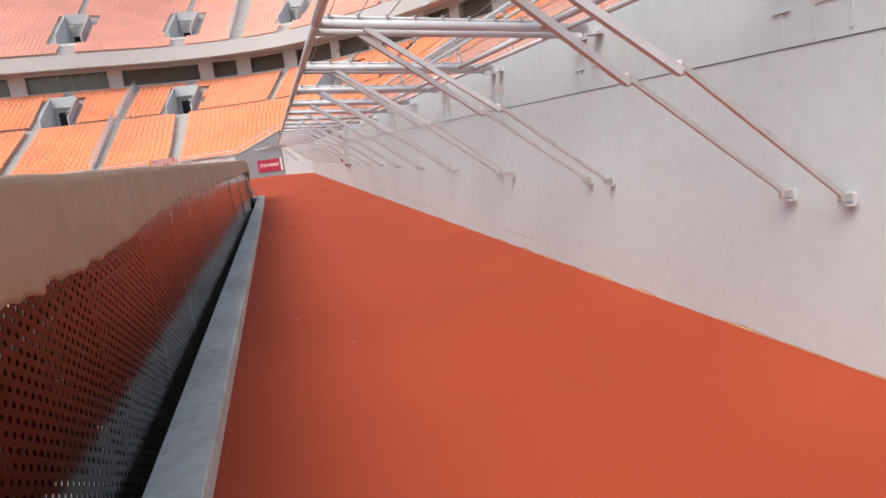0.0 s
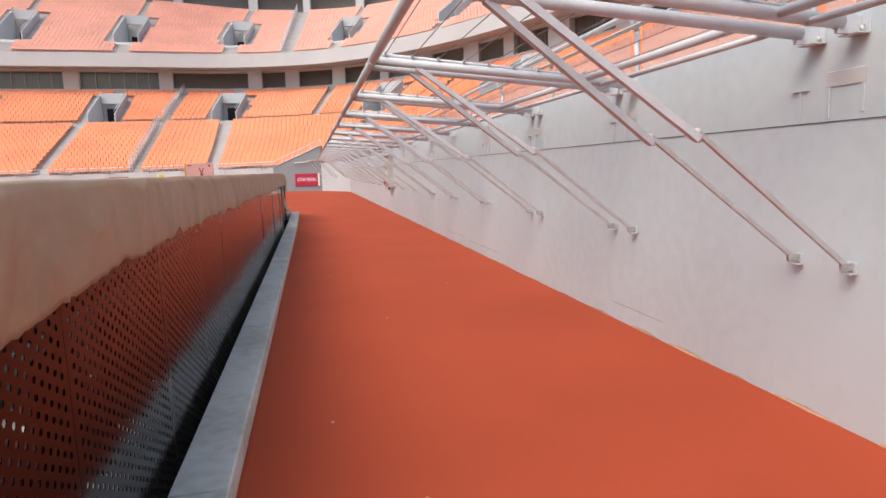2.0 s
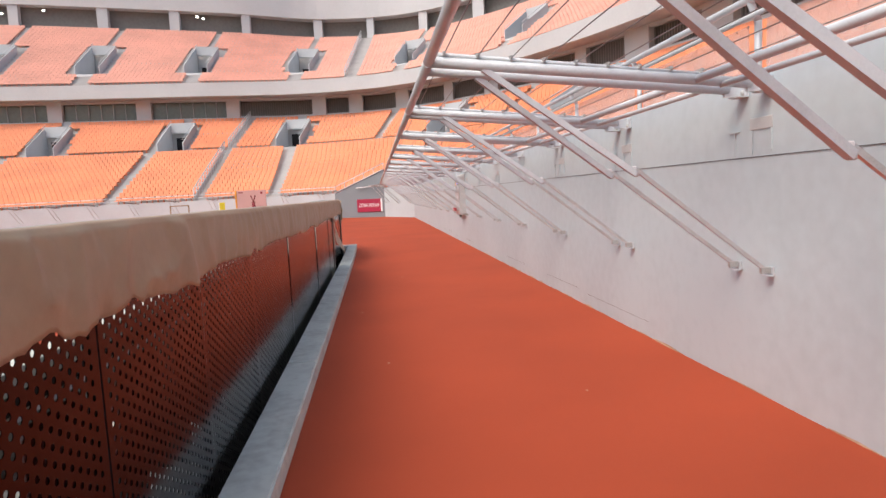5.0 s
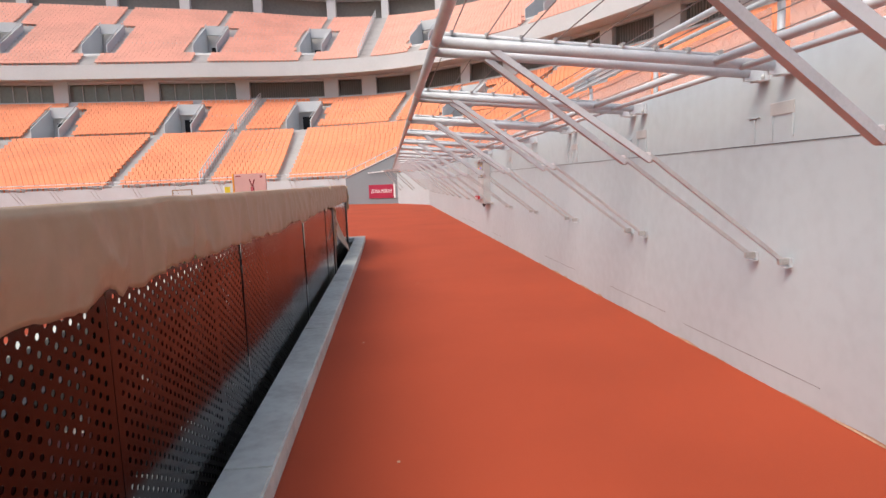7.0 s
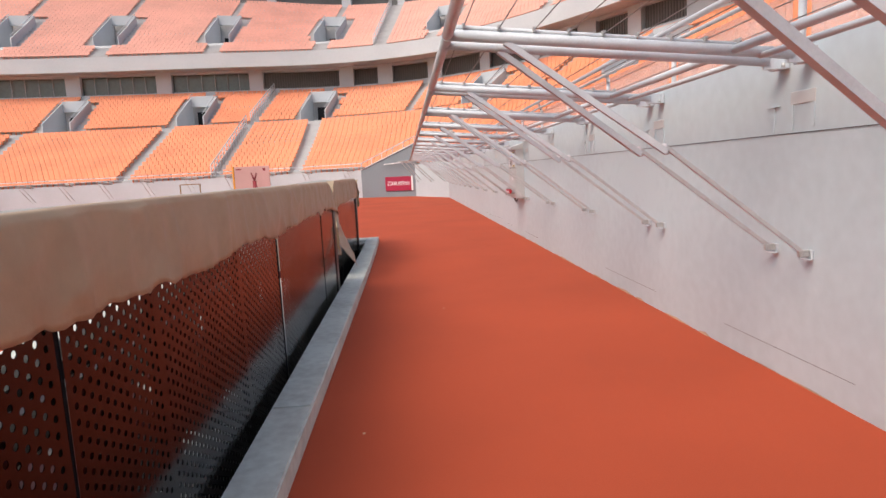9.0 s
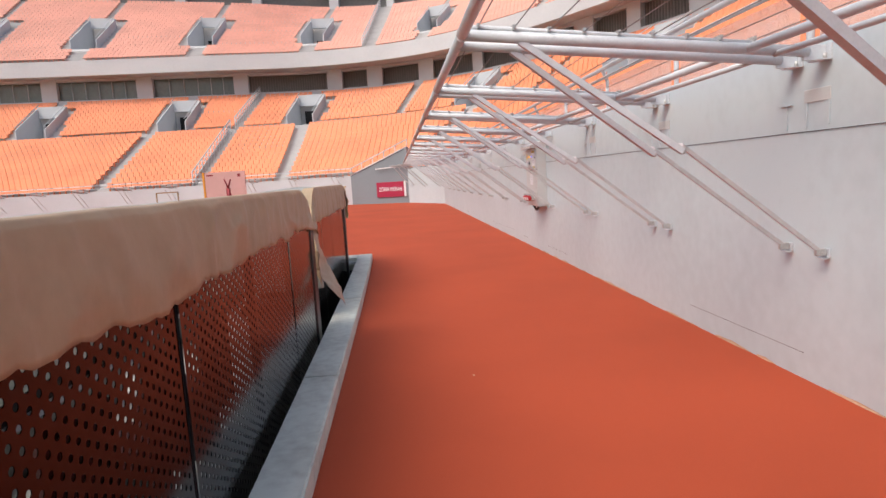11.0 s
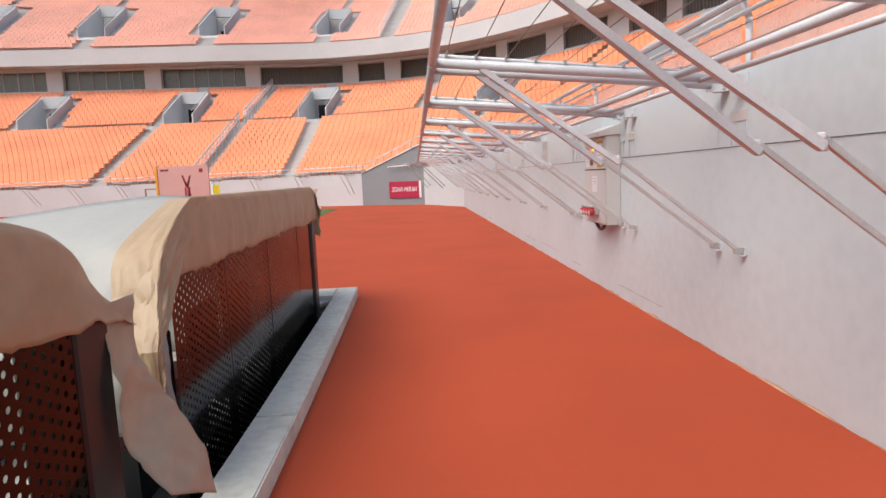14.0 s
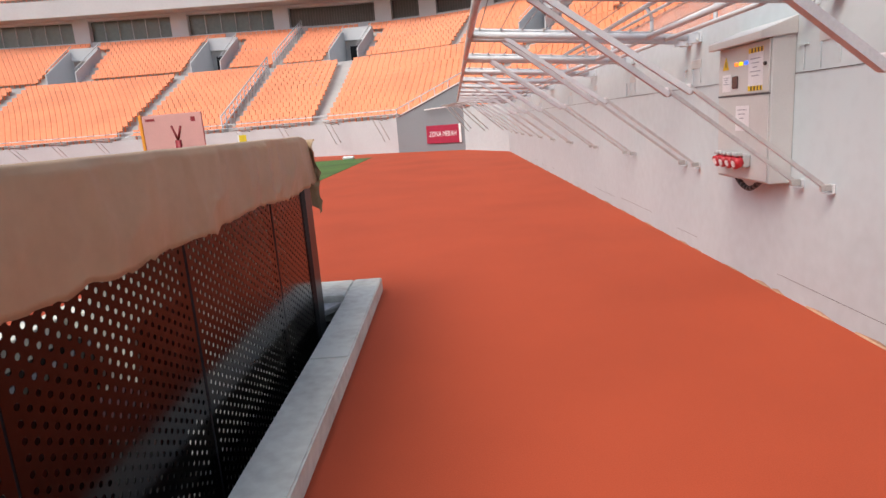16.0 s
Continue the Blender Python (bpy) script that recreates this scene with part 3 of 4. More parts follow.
def net_frame():
    top = empty("debris_net", (0, 0, 0))
    ya, yb = 0.29, 2.27
    for y, yp, ym in ((ya, 0.35, 0.42), (yb, 2.23, 2.25)):
        part("crossbar", bmtube((OUT_X, y, BAR_Z), (IN_X + 0.28, y, 2.205), 0.036, 12), M_STEEL, top)
        strut(top, yp, ym, y)
        bm = bmesh.new()
        box(bm, 2.60, 2.745, y - 0.012, y + 0.012, 2.15, 2.24)
        box(bm, 2.748, WALL - 0.001, y - 0.055, y + 0.055, 2.15, 2.245)
        box(bm, 2.67, 2.748, y - 0.06, y + 0.06, 2.144, 2.151)
        part("wall_bracket", bm, M_STEEL, top)
        for k in (-0.045, 0.045):
            part("bolt", bmtube((2.715, y + k, 2.147), (2.715, y + k, 2.185), 0.013, 6), M_ZINC, top)
    part("clip_bar", bmtube((OUT_X + 0.05, yb, BAR_Z + 0.045), (IN_X - 0.02, yb, 2.27), 0.014, 8), M_STEEL, top)
    part("outer_rail", bmtube((OUT_X, ya - 0.24, BAR_Z), (OUT_X, yb, BAR_Z), 0.034, 12), M_STEEL, top)
    part("inner_rail", bmtube((2.24, ya, 2.24), (2.24, yb, 2.24), 0.028, 10), M_STEEL, top)
    part("inner_rail", bmtube((2.42, ya, 2.20), (2.42, yb, 2.20), 0.02, 10), M_STEEL, top)
    for i in range(9):
        x = OUT_X + 0.1 + i * 0.215
        z = BAR_Z + 0.05 - (x - OUT_X) * 0.088
        part("wire", bmtube((x, ya, z), (x, yb + 0.03, z), 0.0035, 5), M_WIRE, top)
        part("wire_clip", bmbox(x - 0.01, x + 0.01, yb - 0.03, yb + 0.06, z - 0.012, z + 0.018), M_ZINC, top)
    return top


first = tagged(net_frame(), "white painted steel net frame on struts fixed to the pitch wall", "net frame", "net frames along the pitch wall")
first.location = (0, -4.5, 0)
for i in range(-1, 18):
    copy_thing(first, pose(0, i * 2.25, 0))


# ---- team benches ----
SEAMS1 = [-4.1, -2.97, -1.84, -0.71, 0.48, 1.55, 2.66, 3.80, 5.08, 6.33, 6.95, 7.60, 8.78, 9.84, 11.02, 12.2, 13.28]
SEAMS2 = [14.38, 15.27, 16.42, 17.70, 18.55]


def perforated(y0, y1, z0, z1, step=0.0433, rise=0.05, r=0.0116):
    """A steel sheet in the plane x = 0 with columns of round holes, every second column half a hole lower."""
    ny, nz = int((y1 - y0 - 0.03) / step), int((z1 - z0 - 0.03) / rise)
    oy, oz = (y0 + y1 - ny * step) / 2, (z0 + z1 - nz * rise) / 2
    vs, fs = [], []
    a, h = step / 2, rise / 2
    rim = [(a, h * 0.4), (a * 0.4, h), (-a * 0.4, h), (-a, h * 0.4), (-a, -h * 0.4), (-a * 0.4, -h), (a * 0.4, -h), (a, -h * 0.4)]
    corner = [(a, h), (-a, h), (-a, -h), (a, -h)]
    ring = [(r * math.cos(math.pi / 4 * k + math.pi / 8), r * math.sin(math.pi / 4 * k + math.pi / 8)) for k in range(8)]
    for i in range(ny):
        low = i % 2
        cy = oy + (i + 0.5) * step
        for j in range(nz - low):
            cz, k = oz + (j + 0.5 + 0.5 * low) * rise, len(vs)
            vs += [(0, cy + p, cz + q) for p, q in ring + rim]
            vs += [(-0.003, cy + p, cz + q) for p, q in ring]
            vs += [(0, cy + p, cz + q) for p, q in corner]
            for q in range(8):
                n = (q + 1) % 8
                fs.append((k + q, k + n, k + 16 + n, k + 16 + q))
                fs.append((k + 8 + q, k + 24 + q // 2, k + 8 + n, k + n, k + q) if q % 2 == 0 else (k + 8 + q, k + 8 + n, k + n, k + q))
        if low:
            for c0, c1 in ((oz, oz + h), (oz + (nz - 0.5) * rise, oz + nz * rise)):
                k = len(vs)
                vs += [(0, cy - a, c0), (0, cy + a, c0), (0, cy + a, c1), (0, cy - a, c1)]
                fs.append((k, k + 1, k + 2, k + 3))
    for a0, a1, b0, b1 in ((y0, oy, z0, z1), (oy + ny * step, y1, z0, z1), (oy, oy + ny * step, z0, oz), (oy, oy + ny * step, oz + nz * rise, z1)):
        k = len(vs)
        vs += [(0, a0, b0), (0, a1, b0), (0, a1, b1), (0, a0, b1)]
        fs.append((k, k + 1, k + 2, k + 3))
    return vs, fs


def bench_shelter(name, seams, y0, y1, label, x):
    top = empty(name, (x, y0, -0.85))
    rnd = random.Random(int(y0 * 10) + 5)
    for a, b in zip(seams, seams[1:]):
        vs, fs = perforated(0.004, b - a - 0.004, 0.0, 1.95)
        ob = mesh_of("perforated_panel", vs, fs, M_PERF)
        ob.parent = top
        ob.location = (rnd.uniform(-0.006, -0.003), a - y0, 0.2)
        ob.rotation_euler = (0, radians(rnd.uniform(-0.2, 0.15)), radians(rnd.uniform(-0.2, 0.2)))
        part("rib", bmbox(-0.05, -0.008, b - y0 - 0.012, b - y0 + 0.012, 0.0, 2.1), M_DARK, top)
    bm = bmesh.new()
    box(bm, -0.20, 0.012, y1 - y0 - 0.27, y1 - y0, 0.0, 2.05, bev=0.04)
    part("end_post", bm, M_BLACK, top)
    part("roof_panel", bmbox(-1.9, -0.06, 0.3, y1 - y0 - 0.5, 2.13, 2.18), M_BLACK, top)
    part("front_sill", bmbox(-2.05, -1.95, 0, y1 - y0, 0.0, 0.8), M_BLACK, top)
    tagged(top, label, "dugout")
    return top


bench_shelter("bench_shelter", SEAMS1, -4.1, 13.50, "long team bench shelter of glossy black perforated steel panels", -0.85)
bench_shelter("bench_shelter", SEAMS2, 14.38, 18.75, "short team bench shelter of glossy black perforated steel panels", -0.985)


def bench_seat():
    """A tall padded team seat facing the pitch, its base at the pit floor."""
    top = tagged(empty("team_seat"), "dark red padded team seat seen through the perforated panels", "seat", "team seats in the shelters")
    part("back", bmbox(-0.08, 0.02, -0.27, 0.27, 0.32, 1.08, bev=0.05), M_DKRED, top)
    part("cushion", bmbox(-0.55, -0.08, -0.27, 0.27, 0.42, 0.55, bev=0.03), M_DKRED, top)
    part("pedestal", bmbox(-0.4, -0.1, -0.15, 0.15, 0.0, 0.42), M_BLACK, top)
    return top


seat0 = bench_seat()
seat0.location = (-1.42, -4.1, -0.4)
ys = [-4.1 + 0.95 * k for k in range(1, 18)] + [15.1 + 0.95 * k for k in range(3)]
for y in ys:
    copy_thing(seat0, pose(-1.42, y, -0.4))


def fold(x, y, z, seed, a=0.03):
    """Creases of a loose sheet."""
    r = 1 - abs(noise.noise((x * 2.3 + seed, y * 2.3, z * 2.3))) * 2
    q = 1 - abs(noise.noise((x * 5 + seed, y * 4.6 + z * 2, z * 5.2 - y * 2))) * 2.5
    return a * (r * r * 0.8 - 0.3) + 0.55 * a * max(0, q) ** 3 + 0.2 * a * noise.noise((x * 11, y * 11 + seed, z * 11))


def crease(x, y, z, k):
    """Sharp creases of crumpled sheeting: facets that meet in ridges."""
    d = noise.voronoi(Vector((x * k, y * k, z * k)))[0]
    return min(0.6, d[1] - d[0])


def skin(name, grid, material, label):
    """A sheet from rows of points."""
    vs = [p for row in grid for p in row]
    k = len(grid[0])
    fs = [(i * k + j, i * k + j + 1, (i + 1) * k + j + 1, (i + 1) * k + j) for i in range(len(grid) - 1) for j in range(k - 1)]
    ob = mesh_of(name, vs, fs, material)
    for p in ob.data.polygons:
        p.use_smooth = True
    m = ob.modifiers.new("thick", "SOLIDIFY")
    m.thickness = 0.002
    return tagged(ob, label, "sheeting")


def ridge(y):
    """The height of the shelter's back edge at y."""
    return 1.525


def nose(y):
    """How far the sheeting dips where it rounds the near end of the short shelter."""
    return 0.33 * (1 - math.sqrt(min(1.0, max(0.0, (y - 14.36) / 0.45)))) if y > 14.36 else 0.0


def bend(z):
    """How far the end sheeting leans back over the roof near its top."""
    return 0.45 * (min(0.33, max(0.0, z - 1.2)) / 0.33) ** 2


def cover(y0, y1, seed, low, end_shape, label, dx=0.0):
    prof = [(-0.965, 0.0), (-0.962, 0.25), (-0.965, 0.5), (-0.972, 0.75), (-0.982, 0.93), (-0.995, 1.0), (-1.01, 1.015)]
    fine = []
    for (xa, ha), (xb, hb) in zip(prof, prof[1:]):
        fine += [(xa + (xb - xa) * q / 4, ha + (hb - ha) * q / 4) for q in range(4)]
    fine.append(prof[-1])
    grid = []
    n = int((y1 - y0) / 0.035)
    for i in range(n + 1):
        y = y0 + (y1 - y0) * i / n
        tear = max(0.0, noise.noise((seed, y * 3.3, 9)) - 0.25) * 0.12
        zl = low(y) + 0.04 * noise.noise((seed, y * 1.3, 0)) + 0.022 * noise.noise((seed, y * 8, 3)) + 0.014 * noise.noise((seed, y * 27, 5)) + tear
        top = ridge(y) - nose(y)
        w = max(0.0, 1 - (y1 - y) / (0.85 if end_shape > 0.5 else 0.3)) if end_shape else 0.0
        w = math.sqrt(1 - math.sqrt(max(0.0, 1 - w * w)))
        if end_shape > 0.5:
            zl -= 0.13 * w
        row = []
        for x, h in fine:
            z = zl + (top - zl) * h
            pull = 0.012 * min(0.4, crease(0.2 * z, y * 0.5 + 0.45 * z, seed, 2.2)) * min(1, (1.02 - h) * 5)
            d = pull + fold(x * 0.5, y, z * 0.5, seed, 0.03) * min(1, max(0, 1.06 - h) * 6) * 0.8
            sag = end_shape * w * w * 0.16 * min(1, h * 1.4)
            row.append((x + dx + d - sag, y, z + 0.006 * noise.noise((x, y * 2, seed)) - 0.42 * w * w * h * end_shape))
        grid.append(row)
    return skin("cover_sheet", grid, M_PAPER, label)


low1 = lambda y: 1.15 + 0.07 * min(1, max(0, (y + 1.5) / 2)) - 0.03 * min(1, max(0, (y - 6) / 2))
cover(-4.2, 13.6, 3.0, low1, 1.0, "brown protective sheeting draped over the long bench shelter", 0.15)
cover(14.41, 18.93, 8.0, lambda y: 1.13, 0.25, "creased brown sheeting draped over the short bench shelter")


def top_sheet(y0, y1, seed, dx=0.0):
    grid = []
    n = int((y1 - y0) / 0.08)
    for i in range(n + 1):
        y = y0 + (y1 - y0) * i / n
        w = max(0.0, 1 - (y1 - y) / 0.85)
        w = math.sqrt(1 - math.sqrt(max(0.0, 1 - w * w)))
        row = []
        for j in range(15):
            t = j / 14
            x = -1.004 + dx - 2.0 * t
            z = ridge(y) - nose(y) - 0.012 + 0.024 * min(1, t * 12) - 0.10 * t - 0.18 * t * t + 0.006 * noise.noise((x * 2, y * 1.5, seed)) - (0.42 * w * w if y1 < 15 else 0)
            row.append((x - 0.16 * w * w * (1 - t), y, z))
        grid.append(row)
    return skin("top_sheet", grid, M_WHITE, "white plastic sheeting stretched over the roof of a bench shelter")


top_sheet(-4.2, 13.55, 2.0, 0.15)
top_sheet(14.80, 18.9, 6.0)


def flare(z):
    """How far the loose end of the short shelter's sheeting swings out, 0 at its top."""
    return min(1.0, max(0.0, (1.47 - z) / 0.6)) ** 1.2


# white sheet closing the near end of the short shelter
grid = []
for i in range(40):
    z = 1.532 - 1.08 * i / 39
    free = min(1.0, (1.532 - z) * 4)
    grid.append([(-1.0 + 0.12 * flare(z) - 2.0 * j / 39 + 0.05 * noise.noise((z, 7, 1)) * free, 14.36 + bend(z) - flare(z) * 0.36 + fold(-2.0 * j / 39, 0, z, 4.0, 0.045) * free + 0.10 * (1 - z / 1.532) * (j / 39), z + (0.024 * min(1, j / 39 * 12) - 0.10 * j / 39 - 0.18 * (j / 39) ** 2) * max(0, z) / 1.53) for j in range(40)])
skin("end_sheet", grid, M_WHITE, "white plastic sheeting closing the end of the short bench shelter")
# sheeting added at the far end of the short shelter so its holes show pale
grid = [[(-1.15 - 0.09 * j, 18.62 + 0.03 * noise.noise((j * 0.4, i * 0.3, 2)), 1.36 - 0.07 * i - 0.002 * j * j) for j in range(21)] for i in range(24)]
skin("far_end_sheet", grid, M_WHITE, "added white plastic sheeting at the far end of the short bench shelter")
# gathered brown folds round the corner of the short shelter
grid = []
for i in range(96):
    t = 0.74 * i / 95
    z = 1.525 - 1.45 * t
    reach = 0.13 + 0.12 * math.sin(min(1.0, t * 1.9) * 3.14) + 0.035 * noise.noise((t * 9, 1, 1))
    out = 0.34 * max(0.0, 1 - abs(t - 0.12) / 0.34) + 0.05 + 0.04 * noise.noise((t * 11, 3, 3)) + 0.012 * noise.noise((t * 60, 3, 7))
    row = []
    for j in range(44):
        q = j / 43
        if q < 0.5:
            a = q / 0.5
            x, y = -0.952, 14.27 + out * (1 - a)
            nx, ny = 1.0, -0.3 - 0.7 * a
        else:
            a = (q - 0.5) / 0.5
            x, y = -0.952 - reach * a, 14.27 + 0.05 * a
            nx, ny = 1.0 - 0.9 * min(1, a * 3), -1.0
        c = (0.055 * crease(q * 0.45 + t * 0.15, t * 0.55 - q * 0.1, 6.2, 6.0) + 0.022 * crease(q * 0.5 - t * 0.2, t * 0.9, 1.7, 13) - 0.01) * min(1, t * 6 + 0.15) * (0.35 + 0.65 * math.sin(3.14 * q))
        hem = max(0.0, i / 95 - 0.75) / 0.25 * (0.08 * noise.noise((q * 5, 2.2, 0)) + 0.03 * noise.noise((q * 23, 5, 0)) + 0.22 * q)
        row.append((x + c * nx - 0.015 + 0.09 * flare(z), y + 0.02 + bend(z) - 0.36 * flare(z) + c * ny, z + hem))
    grid.append(row)
folds = skin("corner_folds", grid, M_PAPER, "gathered brown sheeting hanging at the corner of a bench shelter")
for p in folds.data.polygons:
    p.use_smooth = False
# loose strip hanging from the end of the long shelter
grid = []
for i in range(60):
    t = i / 59
    row = []
    for j in range(14):
        q = j / 13
        wdt = 0.20 + 0.12 * t - 0.06 * math.sin(t * 6.3)
        wave = 0.03 * math.sin(t * 7 + q * 2.5) * t + fold(q * 0.3, t, 0, 7.0, 0.02)
        row.append((-0.84 + 0.15 * t * t + 0.07 * q * t + wave, 13.46 - 0.12 * t + 0.08 * t * t + q * wdt, 1.18 - 0.72 * t - 0.16 * q * t * t + wave * 0.4))
    grid.append(row)
skin("loose_strip", grid, M_PAPER_THIN, "torn loose strip of brown sheeting hanging from a bench shelter")
# short rag end over the far corner of the short shelter
grid = []
for i in range(30):
    t = i / 29
    row = []
    for j in range(14):
        q = j / 13
        c = fold(q * 0.5, t, 0, 5.0, 0.03)
        row.append((-0.96 - 0.16 * q + 0.03 * math.sin(t * 3) + c, 18.86 + 0.10 * math.sin(q * 2.4) + 0.05 * t + c * 0.5, 1.50 - (0.62 - 0.12 * q) * t))
    grid.append(row)
skin("corner_rag", grid, M_PAPER, "crumpled brown sheeting wrapped over the shelter corner")

# ---- switch cabinet on the wall ----
CY, CZ = 18.50, 0.905
cab = tagged(empty("switch_cabinet", (2.585, CY, CZ)), "light grey switch cabinet with red sockets on the pitch wall", "electrical cabinet")
part("body", bmbox(0, 0.173, 0, 0.88, 0, 1.10, bev=0.006), M_BOXW, cab)
bm = bmbox(-0.10, 0.173, -0.015, 0.895, 1.09, 1.15, bev=0.006)
for v in bm.verts:
    if v.co.x < -0.05:
        v.co.z -= 0.02
    elif v.co.z > 1.12:
        v.co.z += 0.07
part("hood", bm, M_BOXW, cab)
door = part("upper_door", bmbox(-0.014, -0.002, 0.012, 0.868, 0.69, 1.07, bev=0.004), M_BOXW, cab)
low = part("lower_door", bmbox(-0.012, -0.002, 0.012, 0.868, 0.015, 0.676, bev=0.004), M_BOXW, cab)
part("seam", bmbox(-0.016, -0.001, 0.008, 0.87, 0.676, 0.687), M_JOINT, cab, "dark gap between doors")
for y, m in ((0.52, M_LAMPR), (0.44, M_LAMPY), (0.35, M_LAMPB)):
    bm = bmesh.new()
    tube(bm, (-0.035, y, 0.93), (-0.012, y, 0.93), 0.014, 14)
    part("pilot_lamp", bm, m, door, "lit round pilot lamp")
part("meter", bmbox(-0.024, -0.013, 0.50, 0.60, 0.74, 0.84, bev=0.004), M_METER, door, "small dark display meter")
part("lock", bmtube((-0.03, 0.06, 0.90), (-0.012, 0.06, 0.90), 0.014, 12), M_BLACK, door, "round black lock")


def label_plate(parent, y0, y1, z0, z1, bars, stripes=False, name="notice"):
    nt = part(name, bmbox(-0.0165, -0.0135, y0, y1, z0, z1), M_LABEL, parent, "white printed notice")
    for k in range(bars):
        z = z1 - (z1 - z0) * (0.24 if stripes else 0.15) - k * (z1 - z0) * 0.5 / max(1, bars)
        w = (y1 - y0) * (0.18 + 0.1 * (k % 3))
        part("text_line", bmbox(-0.0178, -0.0168, y0 + w, y1 - w * 0.8, z - 0.006, z), M_INK, nt)
    if stripes:
        for zc in (z0 + 0.018, z1 - 0.018):
            part("hazard_band", bmbox(-0.0178, -0.0168, y0, y1, zc - 0.018, zc + 0.018), M_YEL, nt, "yellow hazard band")
            m = int((y1 - y0) / 0.05)
            for q in range(m):
                part("hazard_stripe", bmbox(-0.019, -0.0180, y0 + 0.012 + q * 0.05, y0 + 0.032 + q * 0.05, zc - 0.017, zc + 0.017), M_BLACK, nt, "black stripe")


label_plate(door, 0.10, 0.33, 0.71, 1.03, 5, True)
label_plate(door, 0.64, 0.79, 0.72, 0.86, 4)
label_plate(low, 0.30, 0.53, 0.40, 0.60, 3)
bm = bmbox(-0.0175, -0.0138, 0.675, 0.785, 0.90, 1.0)
for v in bm.verts:
    if v.co.z > 0.95:
        v.co.y = 0.73 + (v.co.y - 0.73) * 0.06
part("warning_triangle", bm, M_YEL, door, "yellow warning triangle")
part("warning_mark", bmbox(-0.0185, -0.0178, 0.718, 0.732, 0.92, 0.97), M_BLACK, door)
for k in range(4):
    y = 0.30 + k * 0.115
    sock = part("power_socket", bmbox(-0.07, -0.012, y - 0.045, y + 0.045, 0.11, 0.22, bev=0.012), M_GREYP, cab, "grey power socket with red lid")
    c = Vector((-0.07, y, 0.165))
    part("lid", bmtube(c, c + Vector((-0.06, 0.0, -0.02)), 0.047, 16), M_PLUG, sock, "round red lid")
    part("lid_ring", bmtube(c + Vector((-0.061, 0, -0.02)), c + Vector((-0.066, 0, -0.0215)), 0.028, 12), M_SIGNW, sock, "pale centre of the lid")
    part("hinge", bmbox(-0.13, -0.07, y - 0.03, y + 0.03, 0.205, 0.235, bev=0.008), M_GREYP, sock)
bm = bmesh.new()
pts = [(0.06 - 0.0 * k, 0.22 + 0.055 * k, -0.09 * math.sin(math.pi * k / 8) + 0.01) for k in range(9)]
for a, b in zip(pts, pts[1:]):
    tube(bm, a, b, 0.022, 8)
part("cable_loop", bm, M_BLACK, cab, "thick black cable looped under the cabinet")

# ---- board and small things near the pitch ----
board = tagged(empty("poster_stand", (-4.62, 24.4, 0)), "pale pink poster board with dark red print and orange edge", "sign")
board.rotation_euler = (0, 0, radians(-8))
part("panel", bmbox(-0.56, 0.56, -0.02, 0.02, 0.55, 2.05, bev=0.004), M_PINK, board)
part("edge_strip", bmbox(-0.62, -0.565, -0.03, 0.05, 0.5, 2.06, bev=0.004), M_LORANGE, board, "orange edge strip")
for x in (-0.45, 0.45):
    part("leg", bmbox(x - 0.03, x + 0.03, -0.3, 0.3, 0.0, 0.05, bev=0.01), M_GREYP, board)
    part("upright", bmbox(x - 0.02, x + 0.02, 0.02, 0.06, 0.05, 1.6), M_GREYP, board)
bm = bmesh.new()
for x0, z0, x1, z1, r in ((0, 1.05, 0.0, 1.6, 0.06), (0.0, 1.6, -0.09, 1.85, 0.02), (0.0, 1.6, 0.08, 1.84, 0.02), (-0.02, 1.1, -0.12, 0.75, 0.025), (0.02, 1.1, 0.1, 0.75, 0.025), (0.04, 1.45, 0.12, 1.2, 0.03)):
    tube(bm, (x0 + 0.07, -0.024, z0), (x1 + 0.07, -0.024, z1), r, 4)
for v in bm.verts:
    v.co.y = -0.021 - (0.004 if v.co.y < -0.024 else 0)
part("motif", bm, M_MOTIF, board, "dark red abstract motif")
part("text_line", bmbox(-0.5, -0.32, -0.024, -0.0205, 1.95, 1.99), M_MOTIF, board)
part("text_line", bmbox(0.36, 0.44, -0.024, -0.0205, 1.90, 1.98), M_MOTIF, board)

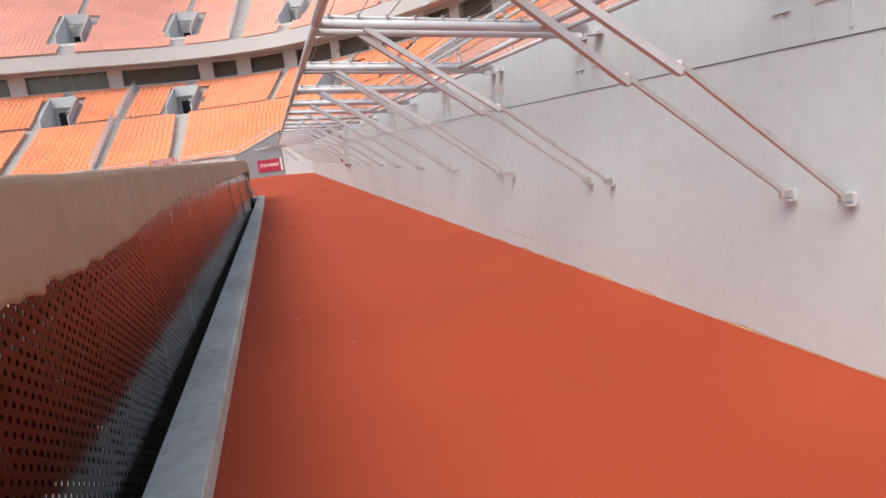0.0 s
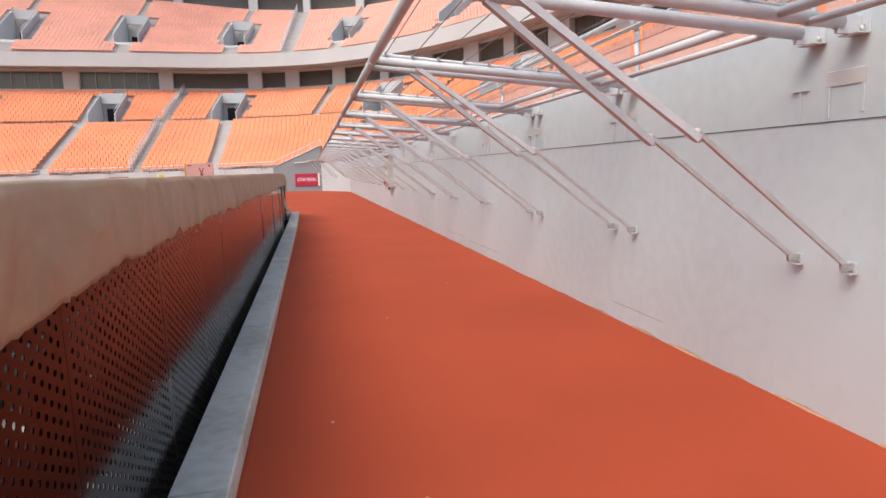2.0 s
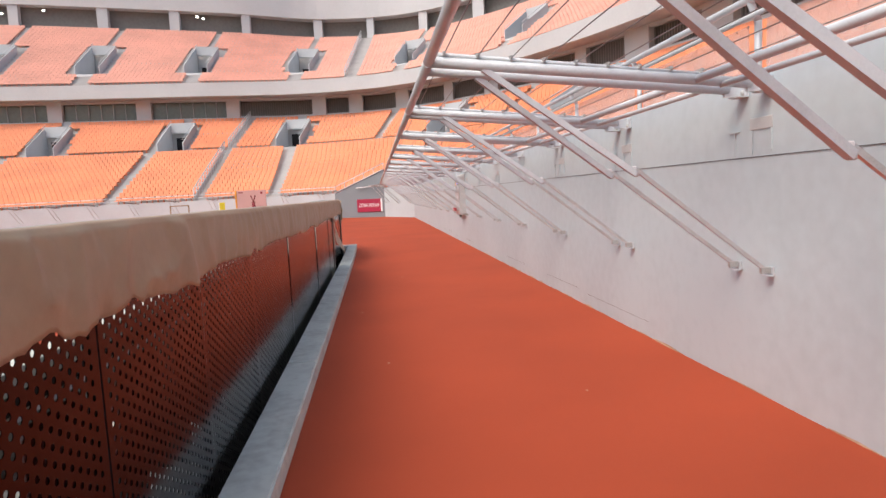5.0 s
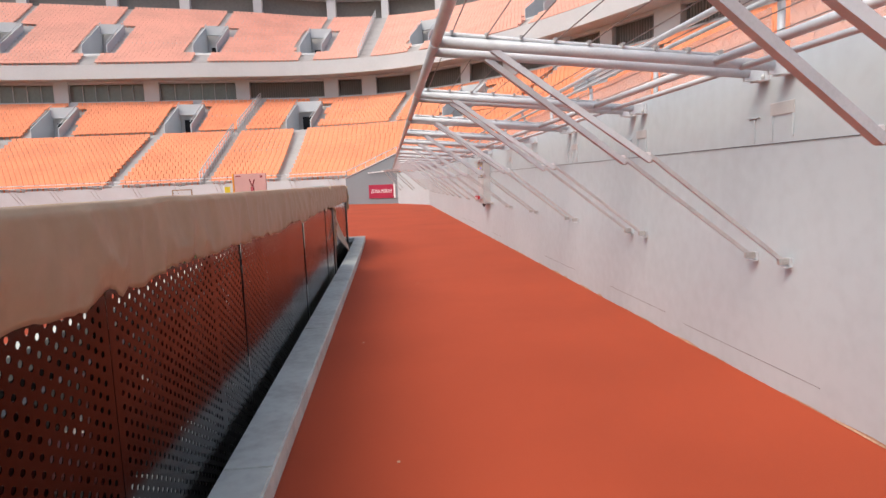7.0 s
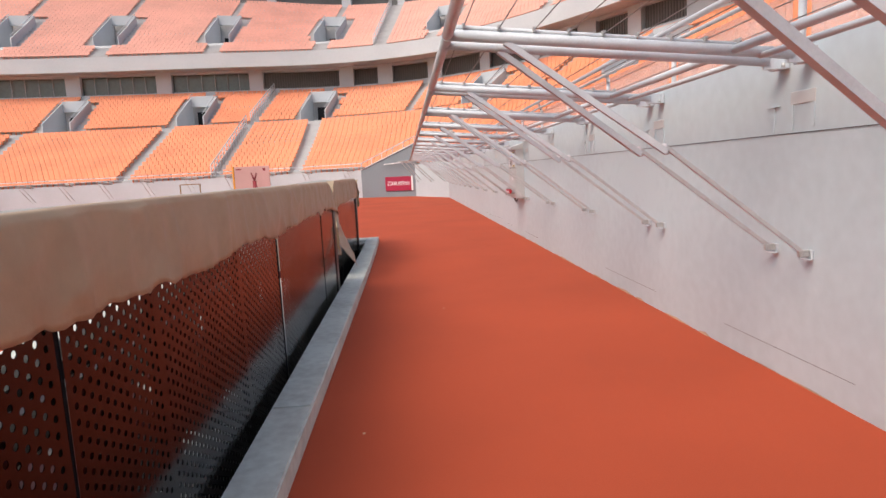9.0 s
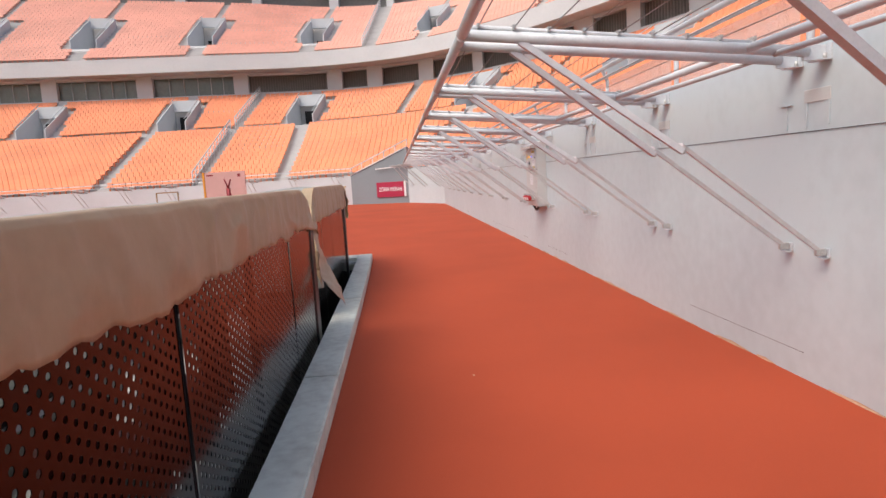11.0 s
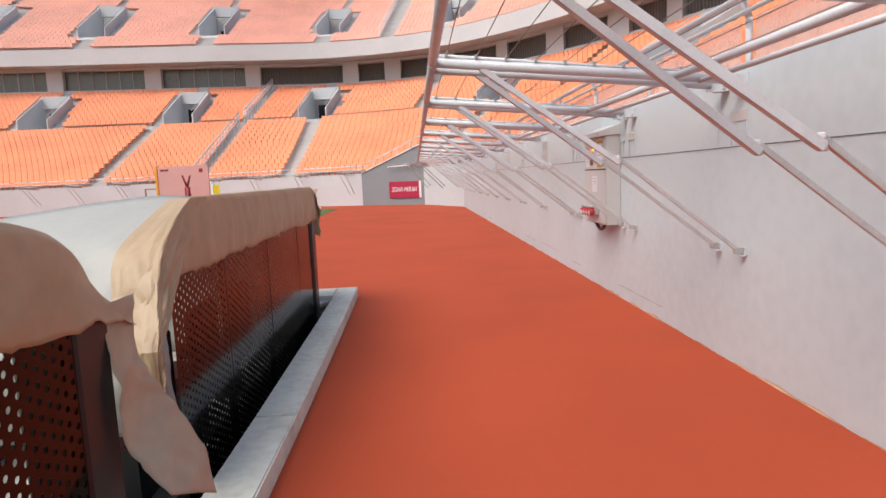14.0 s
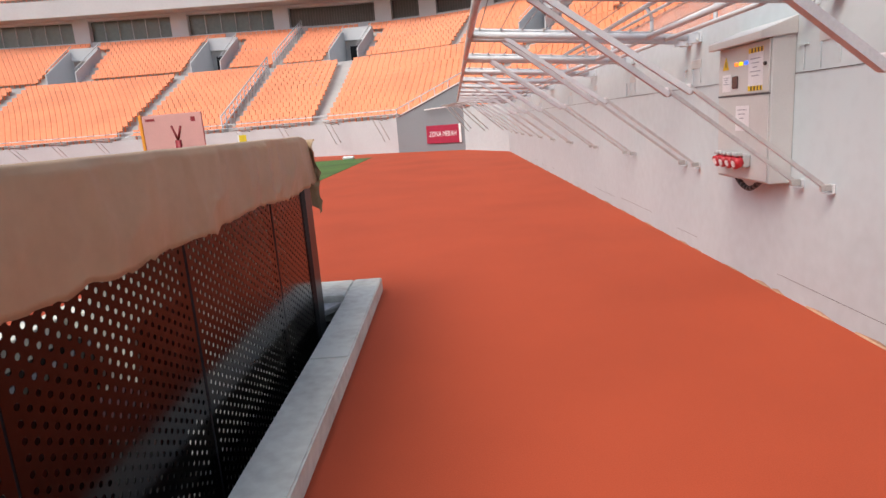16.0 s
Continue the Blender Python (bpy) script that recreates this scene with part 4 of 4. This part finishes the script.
flag = tagged(empty("corner_flag", (-11.28, 46.3, 0)), "yellow corner flag on a thin white post beside the pitch", "flag")
part("post", bmtube((0, 0, 0), (0, 0, 1.75), 0.03, 8), M_SIGNW, flag)
part("cloth", bmbox(0.03, 0.42, -0.01, 0.01, 1.1, 1.7, bev=0.004), M_YEL, flag, "yellow flag cloth")
bag = tagged(empty("pitch_marker", (-5.5, 46.2, 0.012)), "small white bag lying on the edge of the grass", "bag")
part("bag_body", bmbox(-0.3, 0.3, -0.15, 0.15, 0, 0.16, bev=0.05), M_LABEL, bag)
frm = tagged(empty("wooden_frame", (-13.2, 43.5, 0)), "small brown wooden frame standing beside the pitch", "frame")
for a, b in (((-0.6, 0, 0), (-0.6, 0, 1.62)), ((0.6, 0, 0), (0.6, 0, 1.62)), ((-0.6, 0, 1.6), (0.6, 0, 1.6))):
    part("rail", bmtube(a, b, 0.03, square=True), M_WOOD, frm)
# patch plates and anchors under the brackets
def wall_anchor():
    top = tagged(empty("wall_anchor"), "painted steel anchor plates under a net bracket on the pitch wall", "wall anchor", "wall anchors along the pitch wall")
    part("plate", bmbox(-0.007, -0.0005, -0.13, 0.12, 1.90, 1.985, bev=0.003), M_BOXW, top, "pale painted patch plate")
    for y, z0, z1 in ((0.30, 1.73, 1.90), (0.10, 1.73, 1.90), (-0.115, 1.75, 1.90)):
        part("strip", bmbox(-0.010, -0.0005, y - 0.010, y + 0.010, z0, z1, bev=0.002), M_WALL, top)
    part("lip", bmbox(-0.016, -0.0005, 0.24, 0.36, 1.902, 1.908), M_WALL, top)
    return top


wa = wall_anchor()
wa.location = (WALL, 2.25 * -2 + 0.10, 0)
for i in range(-1, 18):
    copy_thing(wa, pose(WALL, 2.25 * i + 0.10, 0))

rnd = random.Random(11)
for x, y in ((0.35, -0.1), (-0.05, 0.9), (0.6, 3.4), (0.1, 6.2), (-0.2, 8.8), (0.5, 12.1), (1.6, 5.0), (0.0, -2.6)):
    r = rnd.uniform(0.006, 0.012)
    fleck = bmbox(x - r, x + r, y - r, y + r * 1.6, 0.0005, 0.004, bev=0.0015)
    tagged(part("paint_chip", fleck, M_EDGE), "tiny pale paint chip lying on the orange floor coating", "debris", "paint chips on the floor")
